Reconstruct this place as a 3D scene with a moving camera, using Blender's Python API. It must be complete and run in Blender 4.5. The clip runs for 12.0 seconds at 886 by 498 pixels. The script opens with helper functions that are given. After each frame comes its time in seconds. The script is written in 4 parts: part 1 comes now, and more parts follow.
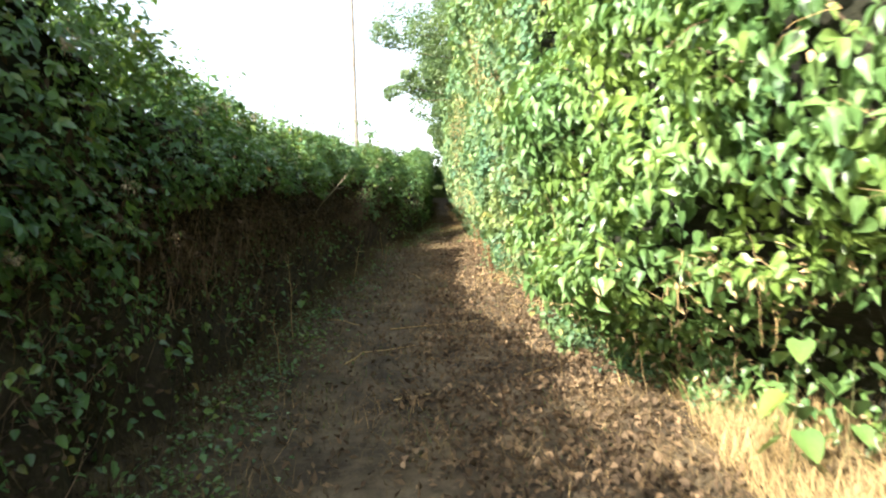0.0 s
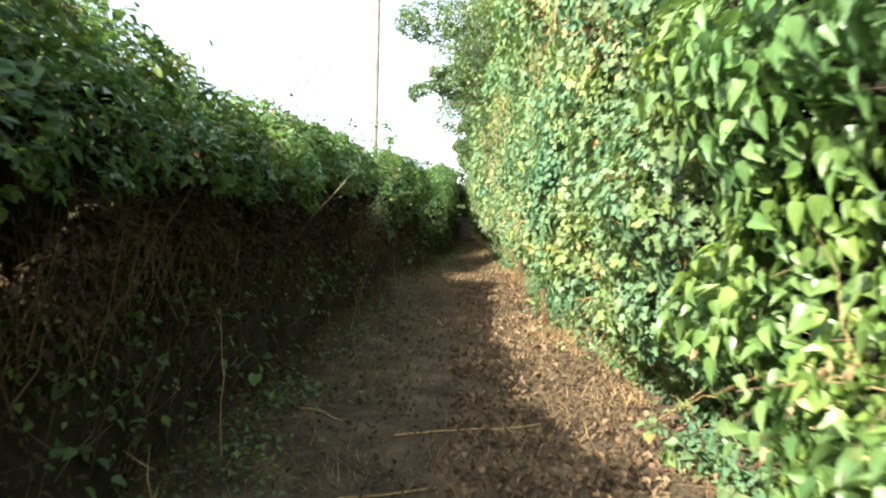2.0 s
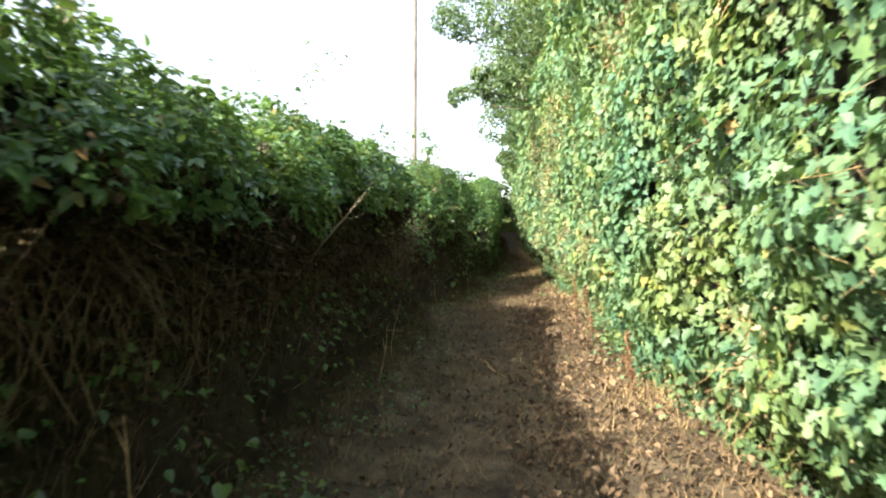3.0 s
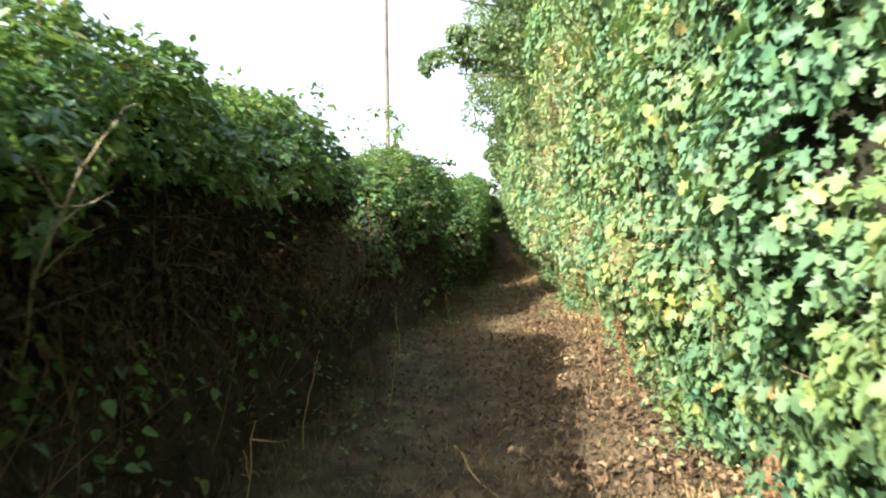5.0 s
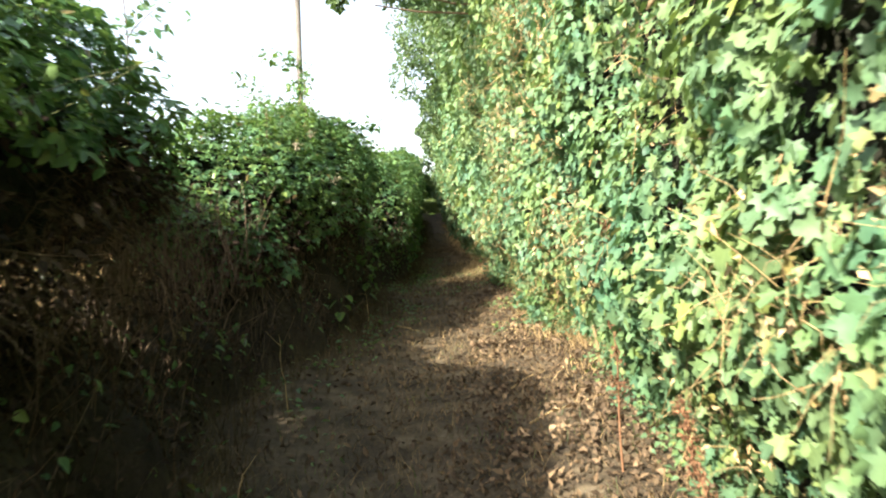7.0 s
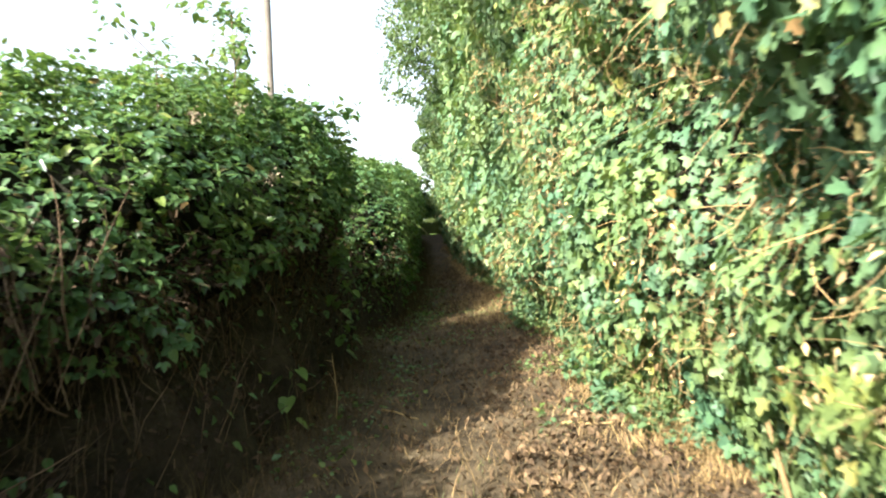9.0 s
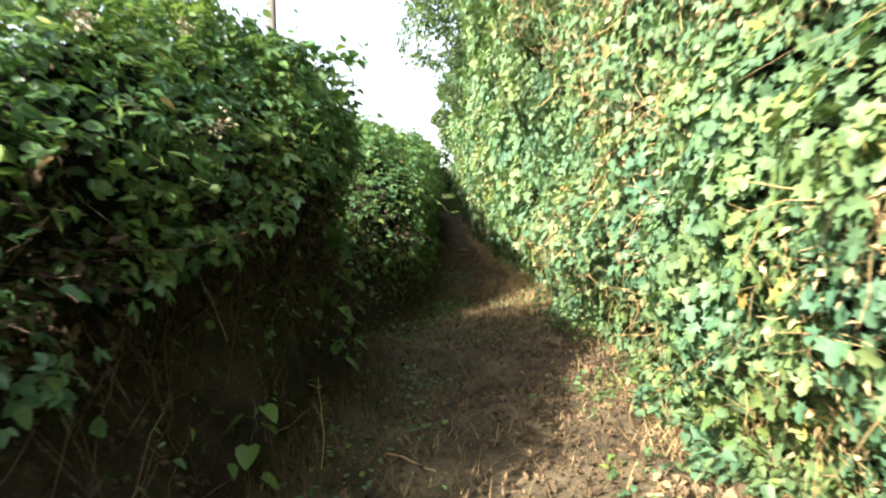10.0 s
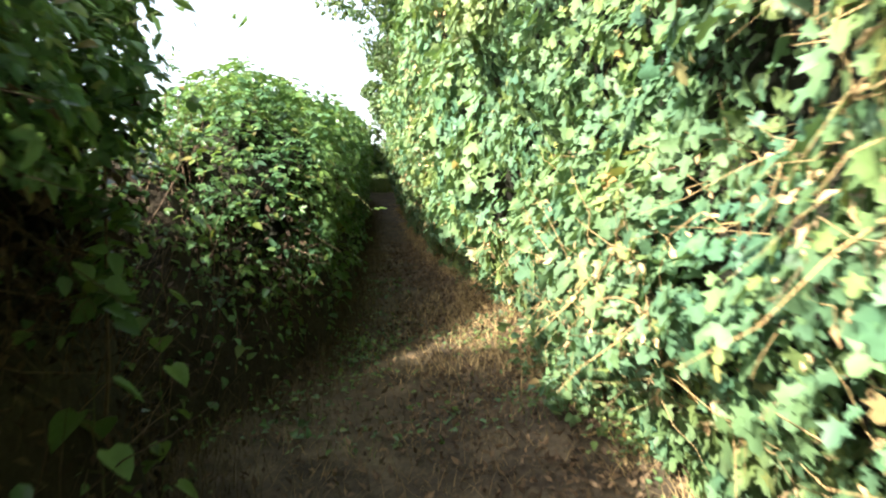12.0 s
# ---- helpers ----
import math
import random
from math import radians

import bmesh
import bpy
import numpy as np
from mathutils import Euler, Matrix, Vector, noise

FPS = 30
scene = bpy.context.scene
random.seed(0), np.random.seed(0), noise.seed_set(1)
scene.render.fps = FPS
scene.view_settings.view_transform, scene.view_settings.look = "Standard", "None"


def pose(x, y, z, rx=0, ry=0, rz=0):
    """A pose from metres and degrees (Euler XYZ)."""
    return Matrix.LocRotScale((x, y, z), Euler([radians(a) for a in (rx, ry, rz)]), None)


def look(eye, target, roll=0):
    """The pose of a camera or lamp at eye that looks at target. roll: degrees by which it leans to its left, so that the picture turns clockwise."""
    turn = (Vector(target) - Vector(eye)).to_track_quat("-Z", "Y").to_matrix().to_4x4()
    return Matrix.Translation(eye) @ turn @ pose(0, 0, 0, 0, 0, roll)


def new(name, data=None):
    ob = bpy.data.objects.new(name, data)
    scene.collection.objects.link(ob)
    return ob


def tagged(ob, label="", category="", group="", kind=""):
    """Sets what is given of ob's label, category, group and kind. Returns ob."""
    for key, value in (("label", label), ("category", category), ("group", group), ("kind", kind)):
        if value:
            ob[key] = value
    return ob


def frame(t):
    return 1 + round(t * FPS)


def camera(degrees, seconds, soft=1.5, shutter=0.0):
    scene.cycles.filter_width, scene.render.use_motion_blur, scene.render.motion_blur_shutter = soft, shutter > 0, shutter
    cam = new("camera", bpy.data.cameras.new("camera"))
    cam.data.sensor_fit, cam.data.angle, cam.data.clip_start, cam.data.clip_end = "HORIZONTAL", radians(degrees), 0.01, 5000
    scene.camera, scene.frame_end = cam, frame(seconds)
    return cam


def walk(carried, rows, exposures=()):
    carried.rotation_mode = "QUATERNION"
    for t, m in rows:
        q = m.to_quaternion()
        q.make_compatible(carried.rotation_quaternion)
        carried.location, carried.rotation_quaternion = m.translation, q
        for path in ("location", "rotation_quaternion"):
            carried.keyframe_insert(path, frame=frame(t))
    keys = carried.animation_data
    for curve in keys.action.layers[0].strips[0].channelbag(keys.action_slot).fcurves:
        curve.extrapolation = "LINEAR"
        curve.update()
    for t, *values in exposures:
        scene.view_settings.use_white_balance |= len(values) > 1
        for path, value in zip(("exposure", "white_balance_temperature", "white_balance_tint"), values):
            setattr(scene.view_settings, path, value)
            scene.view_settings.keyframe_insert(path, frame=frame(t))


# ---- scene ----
cam = camera(63.7, 12.0, soft=2.05, shutter=0.4)
PATH = [
    (0.0, (0.136, -0.113, 1.401), (0.121, 1.885, 1.307), -1.95),
    (0.5, (0.038, 0.551, 1.436), (0.004, 2.547, 1.319), 1.48),
    (1.0, (0.057, 1.248, 1.420), (0.012, 3.244, 1.290), 0.32),
    (1.5, (-0.020, 1.996, 1.483), (-0.137, 3.993, 1.461), 1.05),
    (2.0, (-0.075, 2.700, 1.487), (-0.137, 4.699, 1.447), 1.17),
    (2.5, (-0.177, 3.449, 1.540), (-0.357, 5.441, 1.524), 0.61),
    (4.5, (-0.122, 6.518, 1.632), (-0.276, 8.513, 1.643), -1.52),
    (5.0, (-0.167, 7.161, 1.658), (-0.326, 9.154, 1.662), -1.10),
    (5.5, (-0.170, 7.855, 1.693), (-0.294, 9.852, 1.683), -1.87),
    (6.0, (-0.234, 8.488, 1.719), (-0.304, 10.487, 1.690), -1.73),
    (6.5, (-0.193, 9.149, 1.754), (-0.201, 11.148, 1.696), -1.95),
    (7.0, (-0.222, 9.777, 1.791), (-0.196, 11.776, 1.733), -1.79),
    (7.5, (-0.191, 10.417, 1.807), (-0.160, 12.417, 1.763), -2.73),
    (9.5, (-0.277, 13.244, 1.860), (-0.251, 15.244, 1.865), -2.59),
    (10.0, (-0.293, 13.925, 1.889), (-0.314, 15.923, 1.825), -1.76),
    (10.5, (-0.282, 14.638, 1.919), (-0.223, 16.634, 1.801), -1.92),
    (11.0, (-0.296, 15.298, 1.956), (-0.272, 17.295, 1.837), -2.07),
    (11.5, (-0.243, 15.955, 1.990), (-0.096, 17.946, 1.865), -1.83),
    (12.0, (-0.200, 16.652, 2.064), (-0.041, 18.642, 1.934), -2.00),
]
walk(cam, [(t, look(eye, target, roll)) for t, eye, target, roll in PATH],
     exposures=[(0.0, 2.1), (2.0, 1.88), (5.0, 1.86), (7.5, 1.9), (10.5, 2.02), (12.0, 2.12)])

# ---- light ----
SUN_AZ, SUN_EL = 137.0, 34.0   # degrees to the left of the walk, and above the ground
world = bpy.data.worlds.new("sky")
scene.world = world
world.use_nodes = True
wn = world.node_tree.nodes
sky = wn.new("ShaderNodeTexSky")
sky.sky_type, sky.sun_disc = "NISHITA", False
sky.sun_elevation, sky.sun_rotation = radians(SUN_EL), radians(-SUN_AZ)
sky.air_density, sky.dust_density = 1.0, 3.0
wn["Background"].inputs["Strength"].default_value = 0.125
haze = wn.new("ShaderNodeHueSaturation")
haze.inputs["Saturation"].default_value, haze.inputs["Value"].default_value = 0.58, 1.3
world.node_tree.links.new(sky.outputs[0], haze.inputs["Color"])
world.node_tree.links.new(haze.outputs[0], wn["Background"].inputs["Color"])
sun = new("sun", bpy.data.lights.new("sun", "SUN"))
sun.data.energy, sun.data.angle, sun.data.color = 5.0, radians(0.6), (1.0, 0.935, 0.83)
to_sun = Vector((-math.sin(radians(SUN_AZ)) * math.cos(radians(SUN_EL)), math.cos(radians(SUN_AZ)) * math.cos(radians(SUN_EL)), math.sin(radians(SUN_EL))))
sun.matrix_world = look(to_sun * 40, (0, 0, 0))

# ---- materials ----
def shader(name):
    m = bpy.data.materials.new(name)
    m.use_nodes = True
    return m, m.node_tree.nodes, m.node_tree.links


def ramp(nodes, links, fac, stops):
    r = nodes.new("ShaderNodeValToRGB")
    while len(r.color_ramp.elements) < len(stops):
        r.color_ramp.elements.new(0.5)
    for e, (at, c) in zip(r.color_ramp.elements, stops):
        e.position, e.color = at, (*c, 1)
    links.new(fac, r.inputs[0])
    return r.outputs[0]


def noise_at(nodes, links, scale, detail=3.0, rough=0.55):
    co = nodes.new("ShaderNodeNewGeometry")
    n = nodes.new("ShaderNodeTexNoise")
    n.inputs["Scale"].default_value, n.inputs["Detail"].default_value, n.inputs["Roughness"].default_value = scale, detail, rough
    links.new(co.outputs["Position"], n.inputs["Vector"])
    return n.outputs[0]


def blend(nodes, links, fac, a, b, mode="MIX"):
    x = nodes.new("ShaderNodeMix")
    x.data_type, x.blend_type = "RGBA", mode
    for s, v in ((0, fac), (6, a), (7, b)):
        if isinstance(v, (int, float)):
            x.inputs[s].default_value = v
        elif isinstance(v, tuple):
            x.inputs[s].default_value = (*v, 1)
        else:
            links.new(v, x.inputs[s])
    return x.outputs[2]


def leaf_material(name, stops, patch, gloss=0.42, through_light=0.32, patch_scale=1.1, shine=0.42, cool=(0.85, 0.95, 1.05)):
    m, n, l = shader(name)
    geo = n.new("ShaderNodeNewGeometry")
    info = n.new("ShaderNodeObjectInfo")
    add = n.new("ShaderNodeMath")
    add.operation = "ADD"
    l.new(geo.outputs["Random Per Island"], add.inputs[0])
    l.new(info.outputs["Random"], add.inputs[1])
    fract = n.new("ShaderNodeMath")
    fract.operation = "FRACT"
    l.new(add.outputs[0], fract.inputs[0])
    col = ramp(n, l, fract.outputs[0], stops)
    area = ramp(n, l, noise_at(n, l, patch_scale), [(0.46, (0, 0, 0)), (0.68, (1, 1, 1))])
    col = blend(n, l, area, col, blend(n, l, 0.42, col, patch))
    clump = ramp(n, l, noise_at(n, l, 2.3, 1.5), [(0.36, cool), (0.5, (1.0, 1.0, 1.0)), (0.64, (1.2, 1.08, 0.8))])
    col = blend(n, l, 1.0, col, clump, "MULTIPLY")
    tone = ramp(n, l, noise_at(n, l, 4.5, 2.0), [(0.3, (0.68, 0.75, 0.8)), (0.7, (1.2, 1.17, 1.08))])
    col = blend(n, l, 0.8, col, tone, "MULTIPLY")
    col = blend(n, l, 0.35, col, ramp(n, l, noise_at(n, l, 60.0), [(0.3, (0.45, 0.45, 0.4)), (0.7, (1.0, 1.0, 1.0))]), "MULTIPLY")
    b = n["Principled BSDF"]
    b.inputs["Roughness"].default_value = gloss
    b.inputs["Specular IOR Level"].default_value = shine
    l.new(col, b.inputs["Base Color"])
    tr = n.new("ShaderNodeBsdfTranslucent")
    l.new(blend(n, l, 0.5, col, (0.16, 0.26, 0.02)), tr.inputs["Color"])
    mix = n.new("ShaderNodeMixShader")
    mix.inputs[0].default_value = through_light
    l.new(b.outputs[0], mix.inputs[1])
    l.new(tr.outputs[0], mix.inputs[2])
    l.new(mix.outputs[0], n["Material Output"].inputs["Surface"])
    return m


def rough_material(name, stops, scale, bump=0.3, fine=90.0, rough=0.9, island=0.0):
    m, n, l = shader(name)
    col = ramp(n, l, noise_at(n, l, scale, 5.0), stops)
    col = blend(n, l, 0.5, col, ramp(n, l, noise_at(n, l, fine, 4.0), [(0.3, (0.4, 0.38, 0.36)), (0.7, (1.3, 1.28, 1.2))]), "MULTIPLY")
    if island:
        geo = n.new("ShaderNodeNewGeometry")
        col = blend(n, l, island, col, ramp(n, l, geo.outputs["Random Per Island"], [(0.0, (0.35, 0.33, 0.3)), (0.5, (0.9, 0.88, 0.8)), (1.0, (1.7, 1.6, 1.4))]), "MULTIPLY")
    b = n["Principled BSDF"]
    b.inputs["Roughness"].default_value = rough
    b.inputs["Specular IOR Level"].default_value = 0.25
    l.new(col, b.inputs["Base Color"])
    bp = n.new("ShaderNodeBump")
    bp.inputs["Strength"].default_value, bp.inputs["Distance"].default_value = bump, 0.02
    l.new(noise_at(n, l, fine * 0.6, 6.0), bp.inputs["Height"])
    l.new(bp.outputs[0], b.inputs["Normal"])
    return m


M_MAPLE = leaf_material("maple_leaf", [(0.0, (0.095, 0.175, 0.093)), (0.5, (0.122, 0.215, 0.108)), (0.85, (0.155, 0.25, 0.108)), (0.95, (0.2, 0.275, 0.093)), (0.985, (0.28, 0.29, 0.106)), (1.0, (0.36, 0.22, 0.096))], (0.2, 0.24, 0.084), gloss=0.52, through_light=0.28, shine=0.34, cool=(0.75, 0.93, 1.03))
M_BROAD = leaf_material("broad_leaf", [(0.0, (0.085, 0.16, 0.051)), (0.5, (0.125, 0.225, 0.068)), (1.0, (0.19, 0.3, 0.097))], (0.19, 0.29, 0.074), gloss=0.36)
M_BRAMBLE = leaf_material("bramble_leaf", [(0.0, (0.07, 0.138, 0.066)), (0.5, (0.115, 0.225, 0.097)), (0.85, (0.16, 0.28, 0.1)), (0.97, (0.22, 0.28, 0.09)), (1.0, (0.24, 0.14, 0.063))], (0.16, 0.24, 0.068), gloss=0.29, through_light=0.42, shine=0.5)
M_TREE = leaf_material("tree_leaf", [(0.0, (0.045, 0.085, 0.045)), (0.5, (0.07, 0.13, 0.055)), (1.0, (0.11, 0.17, 0.06))], (0.13, 0.16, 0.05), gloss=0.45)
M_GRASS = leaf_material("green_grass", [(0.0, (0.06, 0.1, 0.03)), (1.0, (0.13, 0.18, 0.05))], (0.2, 0.2, 0.07), gloss=0.55)
# near-black colour of the hedge cores: the shade between leaves, painted on a solid
M_SHADE_CORE = rough_material("inner_shade", [(0.3, (0.01, 0.012, 0.006)), (0.7, (0.026, 0.025, 0.014))], 9.0, 1.0, 60.0)
# dead stem thatch, its brown darkened to carry the overhanging crown's shade
M_THATCH_SHADE = rough_material("shade_dark_thatch", [(0.3, (0.018, 0.014, 0.009)), (0.7, (0.055, 0.042, 0.027))], 5.0, 1.0, 50.0)
M_BARK = rough_material("twig_bark", [(0.3, (0.09, 0.06, 0.04)), (0.7, (0.2, 0.145, 0.1))], 6.0, 0.5, 120.0, island=0.6)
M_SHOOT = rough_material("shoot_bark", [(0.3, (0.22, 0.13, 0.08)), (0.7, (0.34, 0.23, 0.15))], 6.0, 0.3, 120.0)
M_CANE = rough_material("green_cane", [(0.3, (0.07, 0.09, 0.03)), (0.7, (0.13, 0.13, 0.055))], 6.0, 0.3, 120.0)
M_STRAW = rough_material("dry_straw", [(0.3, (0.3, 0.21, 0.1)), (0.7, (0.52, 0.39, 0.2))], 3.0, 0.2, 150.0, island=0.6)
M_WITHERED = rough_material("withered_leaf", [(0.3, (0.32, 0.22, 0.115)), (0.7, (0.55, 0.43, 0.26))], 4.0, 0.3, 120.0, island=0.6)
M_RUST = rough_material("rusty_stalk", [(0.3, (0.15, 0.075, 0.04)), (0.7, (0.27, 0.145, 0.08))], 8.0, 0.3, 150.0, island=0.6)
M_FADED = rough_material("faded_petal", [(0.3, (0.24, 0.2, 0.14)), (0.7, (0.4, 0.35, 0.26))], 8.0, 0.2, 150.0, island=0.5)
# brown grass of the shaded side; part of that shade is in its colour
M_DRY_SHADE = rough_material("shade_brown_grass", [(0.3, (0.06, 0.047, 0.027)), (0.7, (0.135, 0.105, 0.055))], 3.0, 0.2, 150.0, island=0.7)
# brown dead leaves, darkened in colour for the shade below the brambles
M_DEADLEAF_SHADE = rough_material("shade_dark_dead_leaf", [(0.3, (0.032, 0.022, 0.015)), (0.7, (0.085, 0.058, 0.038))], 3.0, 0.3, 120.0, island=0.8)
M_LITTER = rough_material("leaf_litter", [(0.3, (0.066, 0.045, 0.027)), (0.7, (0.165, 0.117, 0.072))], 3.0, 0.3, 120.0, island=0.75)
M_CURLED = rough_material("curled_leaf", [(0.3, (0.09, 0.062, 0.04)), (0.7, (0.24, 0.175, 0.115))], 3.0, 0.3, 120.0, island=0.9)
M_FLATSTRAW = rough_material("trodden_straw", [(0.3, (0.13, 0.095, 0.05)), (0.7, (0.28, 0.205, 0.11))], 3.0, 0.2, 150.0, island=0.8)
M_EARTH = rough_material("trodden_earth", [(0.3, (0.032, 0.024, 0.014)), (0.48, (0.066, 0.050, 0.030)), (0.62, (0.119, 0.092, 0.056)), (0.78, (0.167, 0.132, 0.084))], 3.2, 1.0, 30.0)
_n, _l = M_EARTH.node_tree.nodes, M_EARTH.node_tree.links
_geo, _sep, _abs = _n.new("ShaderNodeNewGeometry"), _n.new("ShaderNodeSeparateXYZ"), _n.new("ShaderNodeMath")
_abs.operation = "ABSOLUTE"
_l.new(_geo.outputs["Position"], _sep.inputs[0])
_l.new(_sep.outputs[0], _abs.inputs[0])
_span = _n.new("ShaderNodeMapRange")
_span.inputs["From Min"].default_value, _span.inputs["From Max"].default_value = 2.8, 3.6
_l.new(_abs.outputs[0], _span.inputs["Value"])
_bsdf = _n["Principled BSDF"]
_path = _bsdf.inputs["Base Color"].links[0].from_socket
_field = ramp(_n, _l, noise_at(_n, _l, 0.6, 6.0), [(0.3, (0.2, 0.16, 0.07)), (0.5, (0.29, 0.23, 0.11)), (0.7, (0.2, 0.2, 0.08))])
_l.new(blend(_n, _l, _span.outputs[0], _path, _field), _bsdf.inputs["Base Color"])
M_POLE = rough_material("weathered_wood", [(0.3, (0.1, 0.09, 0.08)), (0.7, (0.2, 0.18, 0.16))], 2.0, 0.3, 60.0)

# ---- shape of the place ----
rng = np.random.default_rng(7)


def lattice(x, y, z, seed):
    h = (x.astype(np.int64) * 374761393 + y.astype(np.int64) * 668265263 + z.astype(np.int64) * 2147483647 + seed * 974634777) & 0x7FFFFFFF
    h = ((h ^ (h >> 13)) * 1274126177) & 0x7FFFFFFF
    return ((h ^ (h >> 16)) & 0xFFFF) / 32767.5 - 1.0


def lumps(x, y, z, scale, seed=0):
    """Smooth noise from -1 to 1, with lumps about scale metres wide."""
    x, y, z = np.broadcast_arrays(np.asarray(x, float) / scale + 1000, np.asarray(y, float) / scale + 1000, np.asarray(z, float) / scale + 1000)
    i, j, k = np.floor(x), np.floor(y), np.floor(z)
    u, v, w = x - i, y - j, z - k
    u, v, w = u * u * (3 - 2 * u), v * v * (3 - 2 * v), w * w * (3 - 2 * w)
    out = 0
    for a in (0, 1):
        for b in (0, 1):
            for c in (0, 1):
                out = out + lattice(i + a, j + b, k + c, seed) * (u if a else 1 - u) * (v if b else 1 - v) * (w if c else 1 - w)
    return out


def course(y, stations):
    """A smooth value along the lane from (distance, value) stations."""
    a = np.array(stations, float)
    y = np.asarray(y, float)
    return (np.interp(y - 0.35, a[:, 0], a[:, 1]) + np.interp(y, a[:, 0], a[:, 1]) + np.interp(y + 0.35, a[:, 0], a[:, 1])) / 3


def step(a, b, v):
    u = np.clip((np.asarray(v, float) - a) / (b - a), 0, 1)
    return u * u * (3 - 2 * u)


RISE_AT, RISE = (-8, 0, 22, 26, 31, 38, 55, 75), (-0.32, 0, 0.88, 1.07, 1.38, 1.9, 3.2, 4.0)


def ground_z(x, y):
    x, y = np.asarray(x, float), np.asarray(y, float)
    rise = np.interp(y, RISE_AT, RISE)
    side = np.clip((np.abs(x + 0.1) - 0.5) / 0.8, 0, 1)
    near = np.clip(1.5 - np.abs(x) / 6, 0, 1)
    bank = 0.09 * step(0.05, 0.6, x) * step(7.0, 9.0, y) * step(26.0, 20.0, y)
    return rise + near * (0.07 * side + bank + 0.03 * lumps(x, y, 0, 0.7, 3) + 0.014 * lumps(x, y, 0, 0.2, 4))


STRAW_FOOT = [(-3, 1.55), (2.6, 1.5), (3.9, 1.38), (4.7, 1.2), (6, 1.12), (7.2, 1.2), (8.2, 0.95), (9, 0.82)]
SKIRT = [(-3, 0.95), (1.0, 0.92), (2.0, 0.8), (2.8, 0.66), (3.4, 0.4), (4.0, 0.2), (4.6, 0.1), (6, 0.2), (7.2, 0.15), (8.6, 0.05)]
SKIRT_TOP = [(-3, 1.4), (1.0, 1.38), (2.0, 1.25), (2.8, 1.05), (3.4, 0.9), (4.0, 0.85), (4.6, 0.9), (6, 0.85), (7.2, 0.8), (8.6, 0.95)]
RIGHT_FOOT = [(-3, 2.6), (2.4, 2.5), (3.0, 2.1), (3.9, 1.55), (4.7, 1.35), (6, 1.5), (7.2, 1.45), (8, 1.25), (8.6, 1.0), (9.2, 0.95), (10, 0.9), (11, 0.88), (12.2, 0.95), (14, 1.05), (16, 1.12), (18.5, 1.0), (20, 0.9), (21, 0.88), (22, 0.98), (23.6, 1.02), (25, 0.9), (27, 0.65), (32, 0.45), (40, 0.35), (60, 0.3)]
RIGHT_FACE = [(-3, 1.5), (1.3, 1.45), (2.2, 1.15), (3, 0.93), (6, 0.78), (8, 0.71), (10, 0.67), (12, 0.67), (14, 0.68), (16, 0.65), (18.5, 0.61), (21, 0.54), (25, 0.44), (30, 0.34), (40, 0.25), (60, 0.2)]
LEFT_TOP = [(-3, 2.95), (2.0, 2.85), (3.2, 2.6), (4.4, 2.4), (5.4, 2.38), (6.4, 2.12), (7.5, 2.0), (9, 2.02), (10.4, 2.18), (11.4, 2.28), (12.9, 2.4), (13.8, 2.05), (14.9, 1.8), (15.6, 1.82), (16.8, 2.02), (18.2, 2.3), (19.0, 2.32), (19.6, 2.3), (20.0, 1.35), (20.8, 1.25), (21.5, 1.95), (22.2, 2.05), (23.3, 2.2), (26, 2.4), (30, 2.5), (35, 2.7), (40, 2.8), (60, 3.0)]
LEFT_IN = [(-3, -0.05), (6, -0.08), (8, -0.12), (11, -0.05), (13.0, 0.06), (13.7, -0.6), (15.1, -0.65), (15.6, 0.0), (16.3, 0.26), (18.4, 0.45), (19.0, 0.5), (19.5, 0.55), (19.95, -0.5), (20.7, -0.5), (21.15, 0.72), (22.4, 0.8), (26, 0.8), (32, 0.8), (40, 0.7), (52, 0.5), (60, 0.4)]
LEFT_FOOT = [(-3, -0.05), (6, -0.08), (8, -0.12), (11, -0.05), (13.0, 0.06), (14.0, -0.2), (15.2, -0.15), (16.3, 0.2), (18.4, 0.36), (19.3, 0.45), (19.9, 0.15), (20.7, 0.15), (21.3, 0.55), (22.4, 0.7), (26, 0.8), (32, 0.8), (40, 0.7), (52, 0.5), (60, 0.4)]
LEAF_LOW = [(-3, -75), (3.6, -70), (5.0, -8), (8, -2), (12, 4), (14.2, 0), (14.9, -40), (16.2, -50), (17.2, -15), (18.2, -8), (19.6, -8), (20.4, -70), (60, -70)]
CORE_LOW = [(-3, -110), (5, -110), (5.6, -20), (7.6, -20), (8.4, -95), (12, -95), (12.5, -15), (15.4, -15), (16.2, -110), (60, -110)]
THATCH_TOP = [(-3, 1.35), (5.2, 1.25), (5.6, 0.9), (6.3, 0.95), (6.8, 1.1), (7.6, 1.15), (8.4, 1.2), (11.6, 1.25), (12.6, 0.85), (13.4, 0.76), (15.0, 0.76), (15.6, 0.85), (16.4, 1.1), (18, 1.3), (60, 1.3)]
LOW_LEAVES = [(-3, 800), (4.4, 700), (5.6, 90), (8, 170), (11.5, 170), (12.5, 60), (14, 50), (15.6, 100), (16.6, 150), (17.6, 50), (19.6, 60), (21.5, 650), (60, 500)]


POCKETS = ((5.6, 1.0, 0.22, 0.2, 0.38), (9.1, 1.5, 0.28, 0.42, 0.36), (15.1, 1.6, 0.25, 0.25, 0.35), (18.9, 2.5, 0.3, 0.25, 0.3), (12.4, 1.1, 0.2, 0.3, 0.28), (17.2, 0.8, 0.2, 0.2, 0.25))


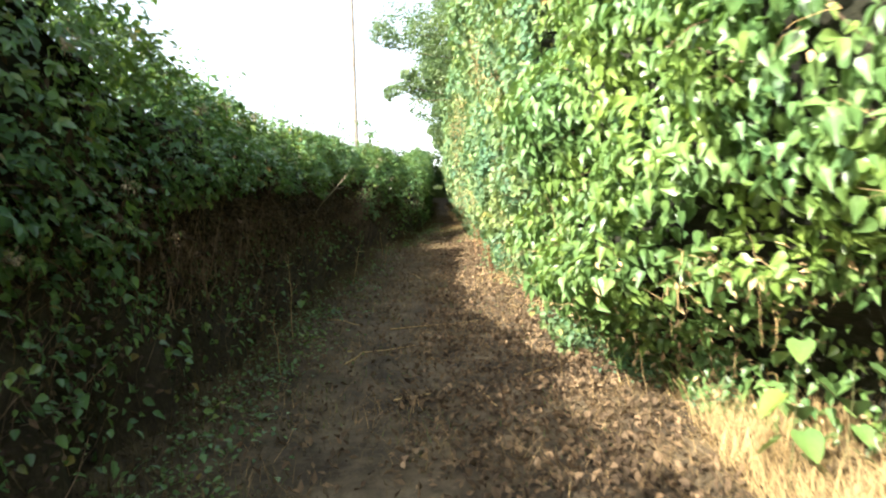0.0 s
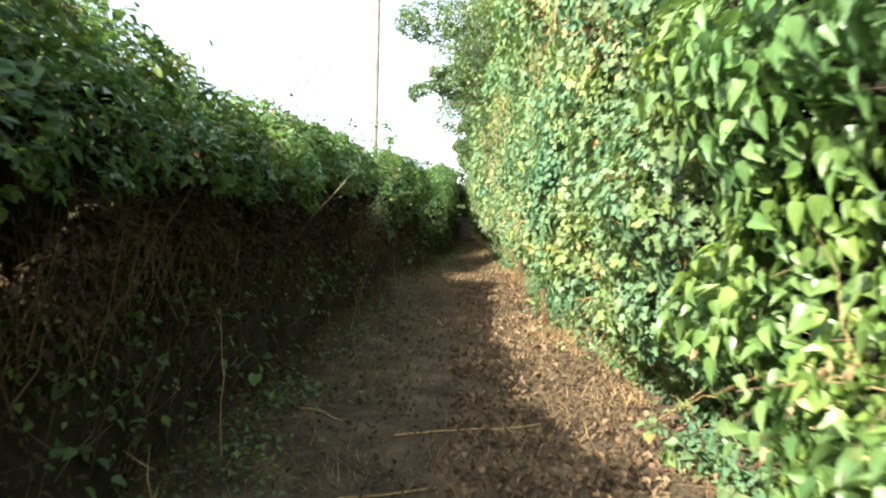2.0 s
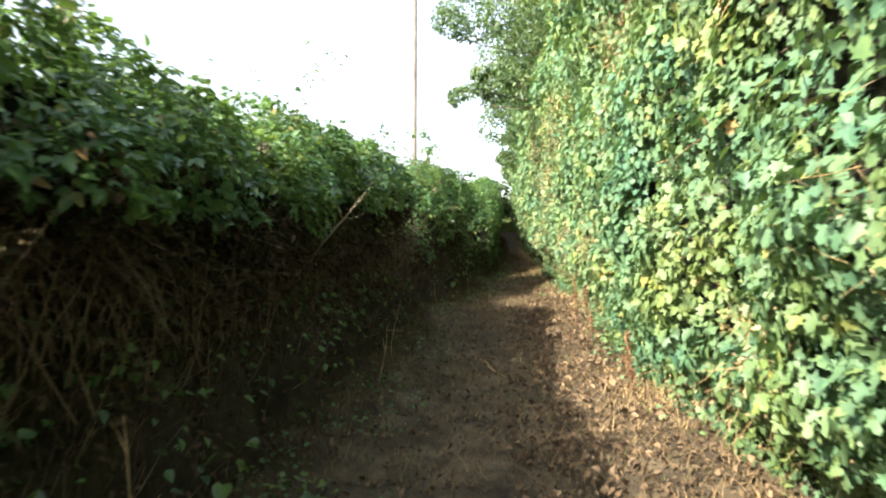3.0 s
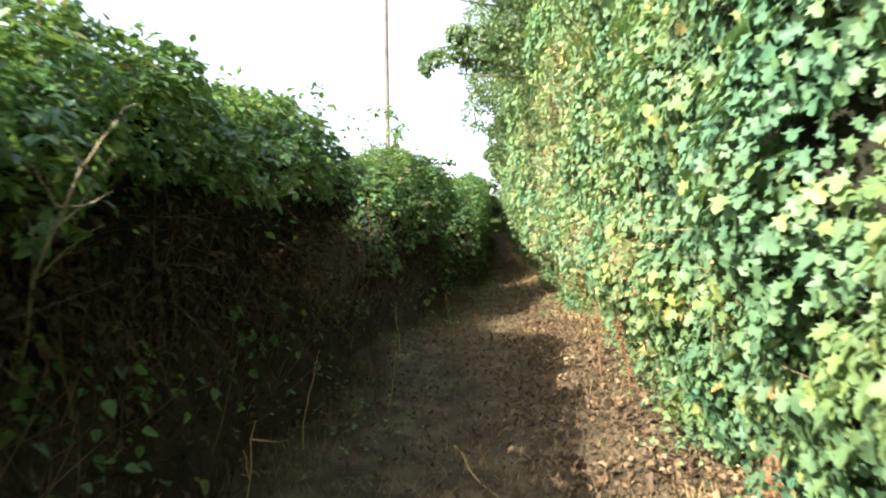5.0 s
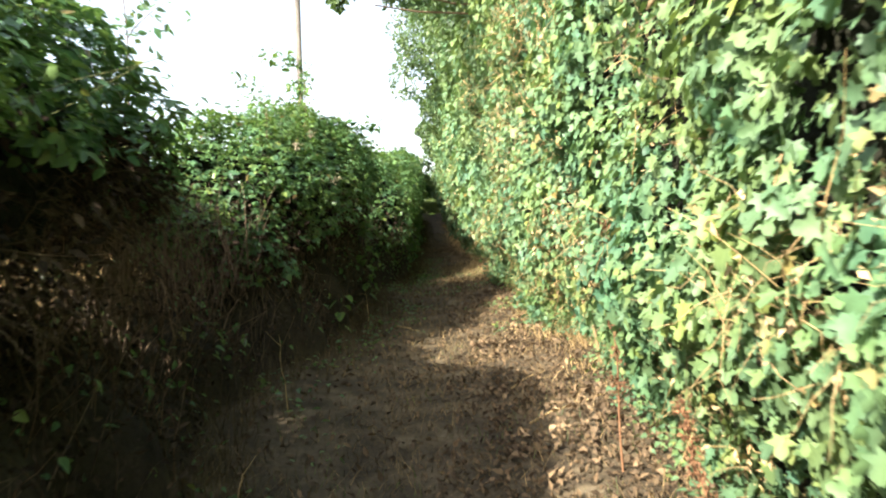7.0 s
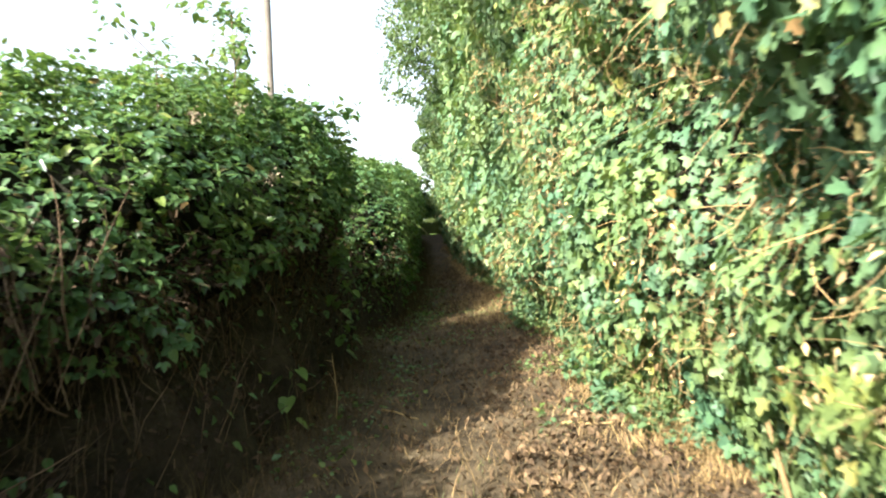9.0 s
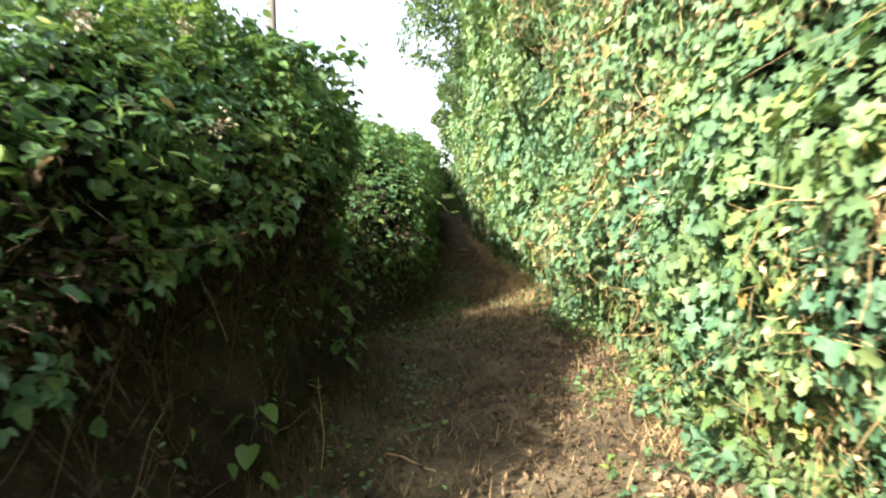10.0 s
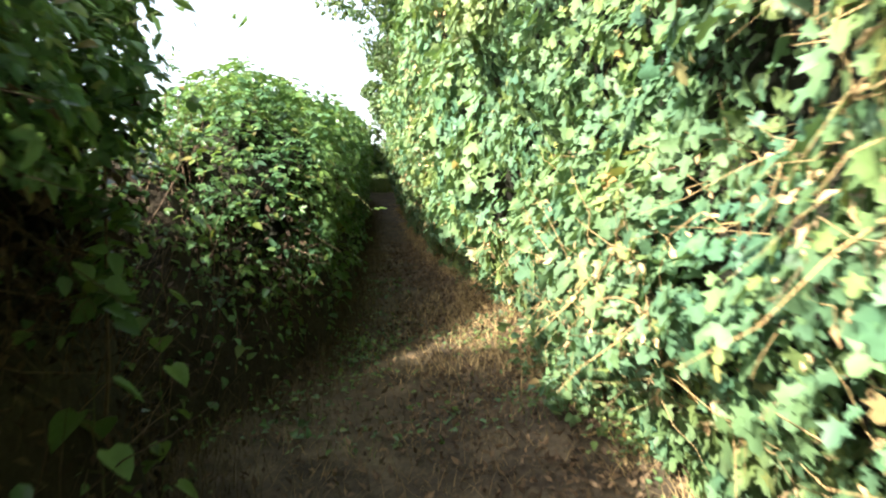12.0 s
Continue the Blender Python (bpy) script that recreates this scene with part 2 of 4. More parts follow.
def right_face(y, z):
    """Face of the tall hedge, z above the ground."""
    y, z = np.asarray(y, float), np.asarray(z, float)
    foot, face = course(y, RIGHT_FOOT), course(y, RIGHT_FACE)
    for py, pz, wide, tall, deep in POCKETS:
        face = face + deep * np.exp(-((y - py) / wide) ** 2 - ((z - pz) / tall) ** 2)
    return foot + (face - foot) * step(course(y, SKIRT), course(y, SKIRT_TOP), z) - 0.05 * np.clip(z - 2.0, 0, 3) + (0.3 + 0.7 * step(0.2, 1.0, z)) * (0.18 * lumps(0, y, z, 0.95, 11) + 0.17 * lumps(0, y, z, 0.46, 12) + 0.07 * lumps(0, y, z, 0.2, 13)) \
        + step(5.6, 4.8, y) * (0.22 * lumps(0, y, z, 0.62, 14) + 0.6 * np.exp(-((y - 2.75) / 0.4) ** 2 - ((z - 1.1) / 0.16) ** 2))


def left_height(y):
    return course(y, LEFT_TOP) + 0.12 * lumps(0, y, 0, 1.1, 21) + 0.08 * lumps(0, y, 0, 0.45, 22)


def crown_point(y, a):
    h = left_height(y)
    cz, rx = h * 0.66, 0.72
    d = 1 + 0.2 * lumps(a * 1.2, y, 0, 0.75, 23) + 0.15 * lumps(a * 1.2, y, 5, 0.34, 24) + 0.05 * lumps(a * 1.2, y, 9, 0.17, 25)
    return np.stack([course(y, LEFT_IN) - 2.15 + rx * np.cos(a) * d, y + 0 * a, cz + (h - cz) * np.sin(a) * d], -1)


def left_crown(y, a):
    """Point and outward normal of the bramble crown: a is the angle round its section, 0 facing the lane, 90 the top."""
    y, a = np.asarray(y, float), np.asarray(a, float)
    p = crown_point(y, a)
    n = np.cross((crown_point(y + 0.1, a) - p) / 0.1, (crown_point(y, a + 0.1) - p) / 0.1)
    out = np.stack([np.cos(a), 0 * a, np.sin(a)], -1)
    return p, n / np.linalg.norm(n, axis=1, keepdims=True) * np.sign((n * out).sum(1))[:, None]


def thatch(y, s):
    """The mound of dead stems below the crown: s runs from its foot by the lane (0) over its top to the field side (1)."""
    top = course(y, THATCH_TOP) + 0.1 * lumps(0, y, 0, 0.5, 31)
    foot = course(y, LEFT_FOOT) - 1.5
    x = foot - 1.55 * s + 0.14 * lumps(s * 2, y, 0, 0.4, 32)
    z = top * np.sin(np.pi * np.clip(s, 0, 1)) ** 0.55 * (1 + 0.15 * lumps(s * 2, y, 3, 0.3, 33))
    return np.stack([x, np.asarray(y, float), z - 0.03], -1)


# ---- builders ----
def mesh_of(name, verts, faces, material, smooth=False):
    """faces: an array of equal polygons, or a list of such arrays."""
    me = bpy.data.meshes.new(name)
    groups = faces if isinstance(faces, list) else [faces]
    loops = np.concatenate([g.ravel() for g in groups]).astype(np.int32)
    sizes = np.concatenate([np.full(len(g), g.shape[1]) for g in groups]).astype(np.int32)
    starts = np.concatenate([[0], np.cumsum(sizes)[:-1]]).astype(np.int32)
    me.vertices.add(len(verts))
    me.vertices.foreach_set("co", np.asarray(verts, np.float32).ravel())
    me.loops.add(len(loops))
    me.loops.foreach_set("vertex_index", loops)
    me.polygons.add(len(sizes))
    me.polygons.foreach_set("loop_start", starts)
    me.update(calc_edges=True)
    if smooth:
        me.polygons.foreach_set("use_smooth", np.ones(len(sizes), bool))
    me.materials.append(material)
    return me


def part(name, verts, faces, material, parent, label="", smooth=False, kind=""):
    """One mesh object under a thing; verts are in world metres."""
    at = np.array(parent.matrix_basis.translation) if parent else 0
    ob = new(name, mesh_of(name, np.asarray(verts) - at, faces, material, smooth))
    if parent:
        ob.parent = parent
    return tagged(ob, label, kind=kind)


def thing(name, at, label, category, group="", kind=""):
    ob = new(name)
    ob.empty_display_size = 0.2
    ob.matrix_basis = Matrix.Translation(at)
    return tagged(ob, label, category, group, kind)


def leaf_shape(outline, fold=0.12, droop=0.12):
    """A leaf of length 1 along y from its stalk: half outline (x, y) from stalk to tip, folded along its midrib."""
    half = np.array(outline, float)
    left, right = half[1:-1] * (-1, 1), half[1:-1]
    ring = np.concatenate([[half[0]], right, [half[-1]], left[::-1]])
    z = fold * np.abs(ring[:, 0]) * 1.6 - droop * ring[:, 1] ** 2
    return np.column_stack([ring, z]), np.array([(0, i, i + 1) for i in range(1, len(ring) - 1)])


LOBED = leaf_shape([(0, 0.08), (0.36, -0.04), (0.27, 0.2), (0.63, 0.44), (0.27, 0.52), (0.28, 0.84), (0, 1.02)], 0.14, 0.2)
POINTED = leaf_shape([(0, 0.0), (0.22, 0.04), (0.31, 0.24), (0.24, 0.52), (0.09, 0.84), (0, 1.06)], 0.24, 0.3)
OVATE = leaf_shape([(0, 0.0), (0.3, 0.18), (0.36, 0.4), (0.2, 0.75), (0, 1.0)], 0.2, 0.25)
LEAFLET = leaf_shape([(0, 0.0), (0.27, 0.3), (0.22, 0.68), (0, 1.0)], 0.18, 0.15)
TOOTHED = leaf_shape([(0, 0.0), (0.26, 0.2), (0.3, 0.42), (0.19, 0.74), (0, 1.0)], 0.2, 0.2)
SHRED = leaf_shape([(0, 0.0), (0.24, 0.35), (0.1, 0.75), (0, 1.0)], 0.6, -0.4)



def three_of(shape, apart=1.05, side=0.8):
    """A compound leaf: an end leaflet and two that point aside."""
    v, f = np.asarray(shape[0], float), np.asarray(shape[1])
    vs, fs = [], []
    for i, (turn, grow, back) in enumerate(((0.0, 1.0, 0.12), (apart, side, 0.0), (-apart, side, 0.0))):
        c, q = math.cos(turn), math.sin(turn)
        p = v * grow
        vs.append(np.column_stack([p[:, 0] * c + p[:, 1] * q, p[:, 1] * c - p[:, 0] * q + back, p[:, 2] - 0.1 * abs(turn) * p[:, 1]]))
        fs.append(f + i * len(v))
    return np.concatenate(vs), np.concatenate(fs)


def unit(v):
    return v / np.maximum(np.linalg.norm(v, axis=-1, keepdims=True), 1e-9)


def scatter(shape, at, normal, tip, size):
    """Many copies of a leaf joined: at its stalk, facing normal, growing along tip."""
    v, f = shape
    n = unit(normal)
    t = unit(tip - (tip * n).sum(1, keepdims=True) * n)
    s = np.cross(t, n)
    basis = np.stack([s, t, n], 1) * np.asarray(size)[:, None, None]
    verts = (v[None] @ basis) + at[:, None]
    faces = f[None] + (np.arange(len(at)) * len(v))[:, None, None]
    return verts.reshape(-1, 3), faces.reshape(-1, f.shape[1])


def leaf_pose(n_out, spread=0.55, up=0.35, hang=0.9):
    k = len(n_out)
    normal = unit(n_out + np.array([0, 0, up]) + spread * rng.normal(size=(k, 3)))
    tip = np.array([0, 0, -hang]) + n_out * 0.35 + 0.7 * rng.normal(size=(k, 3))
    return normal, tip


def tubes(paths, radii, sides=4, tip=0.35):
    """Tapered round stems along paths (n, k, 3), joined."""
    p = np.asarray(paths, float)
    n, k, _ = p.shape
    d = unit(np.gradient(p, axis=1))
    ref = np.where(np.abs(d[..., 2:3]) > 0.8, np.array([1.0, 0, 0]), np.array([0, 0, 1.0]))
    u = unit(np.cross(d, ref))
    w = np.cross(d, u)
    taper = np.linspace(1, tip, k)[None, :, None, None]
    ang = np.linspace(0, 2 * np.pi, sides, endpoint=False)
    ring = (np.cos(ang)[None, None, :, None] * u[:, :, None] + np.sin(ang)[None, None, :, None] * w[:, :, None]) * np.asarray(radii)[:, None, None, None] * taper + p[:, :, None]
    base = (np.arange(n) * k * sides)[:, None, None]
    i = (np.arange(k - 1) * sides)[None, :, None]
    j = np.arange(sides)[None, None, :]
    jn = (j + 1) % sides
    q = np.stack([base + i + j, base + i + jn, base + i + sides + jn, base + i + sides + j], -1).reshape(-1, 4)
    return ring.reshape(-1, 3), q


def wander(start, end, k, amp):
    """k points from start to end with a crooked course."""
    n = len(start)
    s = np.linspace(0, 1, k)[None, :, None]
    off = np.cumsum(rng.normal(size=(n, k, 3)), 1) * amp
    return start[:, None] * (1 - s) + end[:, None] * s + off - off[:, :1]


def arch(start, way, length, k, sag):
    """Canes that leave start along way and bow down by sag."""
    s = np.linspace(0, 1, k)[None, :, None]
    p = start[:, None] + way[:, None] * length[:, None, None] * s
    p[:, :, 2] -= (np.asarray(sag)[:, None] * s[:, :, 0] ** 2)
    off = np.cumsum(rng.normal(size=p.shape), 1) * 0.008
    return p + off - off[:, :1]


def along(paths, per, spread=0.03):
    """Leaf places spread over the outer part of many paths, with the direction of the stem."""
    n, k, _ = paths.shape
    i = rng.integers(1, k, (n, per))
    a = np.take_along_axis(paths, np.repeat((i - 1)[..., None], 3, 2), 1)
    b = np.take_along_axis(paths, np.repeat(i[..., None], 3, 2), 1)
    u = rng.random((n, per, 1))
    at = (a * (1 - u) + b * u + rng.normal(0, spread, (n, per, 3))).reshape(-1, 3)
    return at, unit(b - a).reshape(-1, 3)


def blades(at, height, lean, width, k=3):
    """Grass blades: thin bent strips standing at points."""
    n = len(at)
    ang = rng.uniform(0, 2 * np.pi, n)
    way = np.stack([np.cos(ang), np.sin(ang), np.zeros(n)], -1)
    side = np.stack([-np.sin(ang), np.cos(ang), np.zeros(n)], -1)
    s = np.linspace(0, 1, k)
    mid = at[:, None] + way[:, None] * (lean * height)[:, None, None] * (s ** 1.6)[None, :, None]
    mid[:, :, 2] += height[:, None] * np.sqrt(np.clip(1 - lean[:, None] ** 2 * 0.8, 0.02, 1)) * s[None]
    w = (width[:, None] * (1.05 - s[None]) * 0.5)[..., None] * side[:, None]
    v = np.stack([mid - w, mid + w], 2).reshape(-1, 3)
    b = (np.arange(n) * k * 2)[:, None] + (np.arange(k - 1) * 2)[None]
    b = b.ravel()
    return v, np.stack([b, b + 1, b + 3, b + 2], -1)


def sheet(us, vs, fn):
    """A grid of quads over us x vs through fn(u, v) -> (n, 3)."""
    a, b = np.meshgrid(us, vs, indexing="ij")
    verts = fn(a.ravel(), b.ravel())
    i, j = np.meshgrid(np.arange(len(us) - 1), np.arange(len(vs) - 1), indexing="ij")
    i, j = i.ravel(), j.ravel()
    m = len(vs)
    return verts, np.stack([i * m + j, (i + 1) * m + j, (i + 1) * m + j + 1, i * m + j + 1], -1)


def lift(p):
    """Raise points from heights above the ground to world heights."""
    p = np.array(p, float)
    p[..., 2] += ground_z(p[..., 0], p[..., 1])
    return p


def single_leaves(name, shape, material, at, normal, tip, size, parent):
    """Leaves as objects of their own, all on one mesh."""
    me = mesh_of(name, shape[0], shape[1], material)
    n = unit(normal)
    t = unit(tip - (tip * n).sum(1, keepdims=True) * n)
    s = np.cross(t, n)
    base = Vector(parent.matrix_basis.translation)
    for i in range(len(at)):
        ob = new(name, me)
        ob.parent = parent
        m = Matrix((s[i] * size[i], t[i] * size[i], n[i] * size[i])).transposed().to_4x4()
        m.translation = Vector(at[i]) - base
        ob.matrix_basis = m


# ---- ground ----
gx = np.concatenate([[-1500, -400, -100, -40, -15, -8, -5], np.arange(-3.5, 3.01, 0.1), [5, 8, 15, 40, 100, 400, 1500]])
gy = np.concatenate([[-1500, -300, -60, -20, -8], np.arange(-4, 30, 0.13), np.arange(30, 76, 1.0), [100, 200, 500, 1500, 3000]])
gv, gf = sheet(gx, gy, lambda x, y: np.column_stack([x, y, ground_z(x, y)]))
tagged(part("ground", gv, gf, M_EARTH, None, "dry trodden earth footpath with flattened dead grass", True, "structure"), category="ground")


# ---- hedges ----
def right_hedge(y0, y1, per_m2, size, label, shape, material, top=4.6, singles=0, stalks=0, hollow=False):
    """One shrub of the tall sunny hedge."""
    ym = (y0 + y1) / 2
    base = thing("hedge_shrub", (1.6, ym, float(ground_z(1.6, ym))), label, "hedge", "shrubs of the tall hedge")
    e = 0.05

    def place(k, low, high, out, hole=-0.9 if hollow else -0.6, deep=0.085):
        y, z = rng.uniform(y0 - 0.15, y1 + 0.15, k), rng.uniform(low, high, k)
        keep = lumps(0, y, z, 0.3, 41) + 0.7 * lumps(0, y, z, 0.8, 42) + rng.uniform(-0.45, 0.45, k) > hole
        if hollow and hole > -5:
            keep &= (lumps(0, y, z, 0.42, 44) + rng.uniform(-0.2, 0.2, k) > -0.55) | (z > 1.5)
            keep &= (z > course(y, SKIRT) + 0.2) | (rng.random(k) < 0.06 + step(2.9, 3.8, y))
        y, z = y[keep], z[keep]
        x = right_face(y, z)
        n = unit(np.stack([-np.ones(len(y)), (right_face(y + e, z) - x) / e, (right_face(y, z + e) - x) / e], -1))
        return lift(np.stack([x, y, z], -1)) - n * (rng.exponential(deep, len(y)) - out)[:, None], n

    split = min(3.3, top)
    at, n = place(int((y1 - y0) * (split + 0.3) * per_m2), 0.03, split, 0.06)
    high, hn = place(int((y1 - y0) * (top - split + 0.3) * per_m2 * 0.45), split, top, 0.06)
    grow = size * np.concatenate([rng.uniform(0.5, 1.2, len(at)), rng.uniform(0.9, 1.6, len(high))])
    at, n = np.concatenate([at, high]), np.concatenate([n, hn])
    normal, tip = leaf_pose(n, 0.42, 0.42, 1.2 if hollow else 0.9)
    v, f = scatter(shape, at, normal, tip, grow)
    part("foliage", v, f, material, base, kind="stuff")
    at, n = place(int((y1 - y0) * (top + 0.6) * per_m2 * (0.3 if hollow else 0.14)), 0.03, top, -0.12, -9)
    normal, tip = leaf_pose(n, 0.8)
    v, f = scatter(OVATE, at, normal, tip, size * rng.uniform(0.8, 1.5, len(at)))
    part("inner_foliage", v, f, material, base, kind="stuff")
    # withered leaves in patches
    at, n = place(int((y1 - y0) * 3.2 * per_m2 * 0.42), 0.0, 3.2, 0.06)
    dry = lumps(0, at[:, 1], at[:, 2], 0.55, 43) + 0.35 * step(1.2, 0.1, at[:, 2] - ground_z(0.9, at[:, 1])) + 0.42 * step(13.6, 14.8, at[:, 1]) * step(19.4, 17.6, at[:, 1]) + rng.uniform(-0.12, 0.12, len(at)) > 0.37
    if dry.sum() > 4:
        normal, tip = leaf_pose(n[dry], 0.9)
        v, f = scatter(SHRED, at[dry], normal, tip, size * rng.uniform(0.35, 0.85, dry.sum()))
        part("withered_foliage", v, f, M_WITHERED, base, "pale withered leaves", kind="stuff")
        s = at[dry][::2]
        t = s + np.stack([rng.normal(-0.06, 0.07, len(s)), rng.normal(0, 0.16, len(s)), rng.normal(0.0, 0.13, len(s))], -1)
        v, f = tubes(wander(s, t, 4, 0.02), rng.uniform(0.0012, 0.003, len(s)), 3)
        part("dry_twig_mass", v, f, M_STRAW, base, "tangle of thin dry twigs", kind="stuff")
    # solid sheets behind the leaves, added to stand in for the hedge's inner shade
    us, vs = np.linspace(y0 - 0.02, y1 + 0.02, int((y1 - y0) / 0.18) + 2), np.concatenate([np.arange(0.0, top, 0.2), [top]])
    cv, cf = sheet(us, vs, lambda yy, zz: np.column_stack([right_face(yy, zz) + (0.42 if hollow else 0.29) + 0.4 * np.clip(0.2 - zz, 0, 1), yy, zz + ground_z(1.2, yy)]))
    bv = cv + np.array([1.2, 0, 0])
    part("shade_core", np.concatenate([cv, bv]), np.concatenate([cf, cf[:, ::-1] + len(cv)]), M_SHADE_CORE, base, "solid core coloured near black for the shade among the inner twigs")
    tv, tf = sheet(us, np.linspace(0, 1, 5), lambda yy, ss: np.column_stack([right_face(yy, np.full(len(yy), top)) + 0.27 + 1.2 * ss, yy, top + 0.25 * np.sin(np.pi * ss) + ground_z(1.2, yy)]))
    part("shade_core_top", tv, tf, M_SHADE_CORE, base, "solid core top coloured near black for the shade under the hedge top")
    k, b = int((y1 - y0) * 150), int((y1 - y0) * top * 45)
    y, u = rng.uniform(y0, y1, k + b), np.concatenate([rng.random(k), np.ones(b)])
    z = np.concatenate([top + 0.1 + 0.3 * np.sin(np.pi * u[:k]) + rng.normal(0, 0.08, k), rng.uniform(0.05, top, b)])
    at = lift(np.stack([right_face(y, np.minimum(z, top)) - 0.05 + 1.6 * u + rng.normal(0, 0.06, k + b), y, z], -1))
    n = np.where(np.arange(k + b)[:, None] < k, np.array([0, 0, 1.0]), np.array([1.0, 0, 0.2]))
    normal, tip = leaf_pose(n, 0.5)
    v, f = scatter(OVATE, at, normal, tip, rng.uniform(0.13, 0.22, k + b))
    part("outer_foliage", v, f, material, base, kind="stuff")
    # leafy shoots that stand out of the face
    m = int((y1 - y0) * 34) if stalks else 0
    if m:
        y, z = rng.uniform(y0, y1, m), rng.uniform(0.4, 3.4, m)
        s = lift(np.stack([right_face(y, z) + 0.12, y, z], -1))
        way = unit(np.stack([np.full(m, -1.0), rng.normal(0, 0.7, m), rng.normal(0.1, 0.45, m)], -1))
        ln = rng.uniform(0.12, 0.32, m)
        paths = arch(s, way, ln, 5, ln * 0.3)
        at, d = along(paths, 9)
        normal, tip = leaf_pose(unit(d * 0.4 + np.array([-0.6, 0, 0.3])), 0.6)
        v, f = scatter(shape, at, normal, tip, size * rng.uniform(0.5, 1.15, len(at)))
        part("shoot_foliage", v, f, material, base, kind="stuff")
        for q in range(m):
            if q % 3 == 0:
                sv, sf = tubes(paths[q:q + 1], [0.0023], 4)
                part("shoot", sv, sf, M_SHOOT, base, "thin pinkish brown shoot")
    for q in range(stalks):
        y, z = rng.uniform(y0, y1), rng.uniform(0.15, 2.8)
        s = lift([[float(right_face(y, z)) + 0.16, y, z]])
        t = s + np.array([[rng.uniform(-0.3, -0.12), rng.normal(0, 0.4), rng.uniform(-0.2, 0.5)]])
        sv, sf = tubes(wander(s, t, 7, 0.018), [rng.uniform(0.002, 0.0045)], 5)
        part("branch", sv, sf, M_BARK, base, "bare brown branch")
    if singles:
        k = singles
        y, z = rng.uniform(y0, y1, k), rng.uniform(0.3, 2.9, k)
        x = right_face(y, z)
        n = unit(np.stack([-np.ones(k), (right_face(y + e, z) - x) / e, (right_face(y, z + e) - x) / e], -1))
        at = lift(np.stack([x, y, z], -1)) + n * 0.055
        normal, tip = leaf_pose(n, 0.4)
        single_leaves("leaf", shape, material, at, normal, tip, size * rng.uniform(0.8, 1.2, k), base)
    return base


TRIPLE = three_of(TOOTHED)


def left_hedge(y0, y1, per_m2, size, label, detail=True):
    """One bramble bush of the shaded hedge: a leafy crown over a thatch of bare stems."""
    ym = (y0 + y1) / 2
    base = thing("bramble_bush", (-2.1, ym, float(ground_z(-2.1, ym))), label, "hedge", "bushes of the bramble hedge")
    k = int((y1 - y0) * 2.5 * per_m2 * 0.5)
    y = rng.uniform(y0 - 0.15, y1 + 0.15, k)
    low = np.radians(course(y, LEAF_LOW))
    a = low + (radians(135) - low) * rng.random(k)
    keep = lumps(a * 0.7, y, 0, 0.3, 51) + 0.6 * lumps(a * 0.7, y, 0, 0.7, 52) + rng.uniform(-0.4, 0.4, k) > -0.5
    at, n = left_crown(y[keep], a[keep])
    at = lift(at - n * (rng.exponential(0.09, len(at)) - 0.07)[:, None])
    normal, tip = leaf_pose(n, 0.5, 1.0, 0.1)
    v, f = scatter(TRIPLE, at, normal, tip, size * rng.uniform(0.5, 1.2, len(at)))
    part("foliage", v, f, M_BRAMBLE, base, kind="stuff")
    k = int(k * 0.6)
    y = rng.uniform(y0 - 0.1, y1 + 0.1, k)
    low = np.radians(course(y, LEAF_LOW))
    at, n = left_crown(y, low + (radians(135) - low) * rng.random(k))
    normal, tip = leaf_pose(n, 0.8, 0.8, 0.1)
    v, f = scatter(LEAFLET, lift(at - n * rng.uniform(0.1, 0.26, k)[:, None]), normal, tip, size * rng.uniform(0.6, 1.25, k))
    part("inner_foliage", v, f, M_BRAMBLE, base, kind="stuff")

    # solid sheet added behind the crown leaves in place of their inner shade
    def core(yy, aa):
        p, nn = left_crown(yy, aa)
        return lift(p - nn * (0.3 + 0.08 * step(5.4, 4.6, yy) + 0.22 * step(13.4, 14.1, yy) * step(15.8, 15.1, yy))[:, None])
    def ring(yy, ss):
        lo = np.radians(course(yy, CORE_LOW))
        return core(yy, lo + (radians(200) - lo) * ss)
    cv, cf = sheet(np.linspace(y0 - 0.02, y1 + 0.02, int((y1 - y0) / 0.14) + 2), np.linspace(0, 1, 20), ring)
    part("shade_core", cv, cf, M_SHADE_CORE, base, "solid core coloured near black for the shade inside the bush")
    # solid mound that closes the gap below; crown shade is in its colour
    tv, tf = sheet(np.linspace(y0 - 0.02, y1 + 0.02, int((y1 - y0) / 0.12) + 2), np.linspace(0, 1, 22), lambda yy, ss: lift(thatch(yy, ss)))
    part("thatch", tv, tf, M_THATCH_SHADE, base, "solid thatch of dead stems, coloured dark for the shade under the crown")
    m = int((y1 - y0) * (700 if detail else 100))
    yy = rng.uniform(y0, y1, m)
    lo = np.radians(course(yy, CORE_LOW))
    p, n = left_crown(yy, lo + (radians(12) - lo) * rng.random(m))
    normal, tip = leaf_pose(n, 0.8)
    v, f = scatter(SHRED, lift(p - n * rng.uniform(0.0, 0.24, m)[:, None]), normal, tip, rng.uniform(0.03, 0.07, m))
    part("hanging_dead_foliage", v, f, M_DEADLEAF_SHADE, base, "dead leaves hanging under the crown", kind="stuff")
    m = int((y1 - y0) * (70 if detail else 10))
    yy = rng.uniform(y0, y1, m)
    lo = np.radians(course(yy, CORE_LOW))
    p, n = left_crown(yy, lo + (radians(5) - lo) * rng.random(m))
    s = p - n * 0.25
    t = p + n * rng.uniform(-0.05, 0.12, m)[:, None] + np.stack([rng.normal(0, 0.1, m), rng.normal(0, 0.2, m), rng.uniform(-0.4, 0.1, m)], -1)
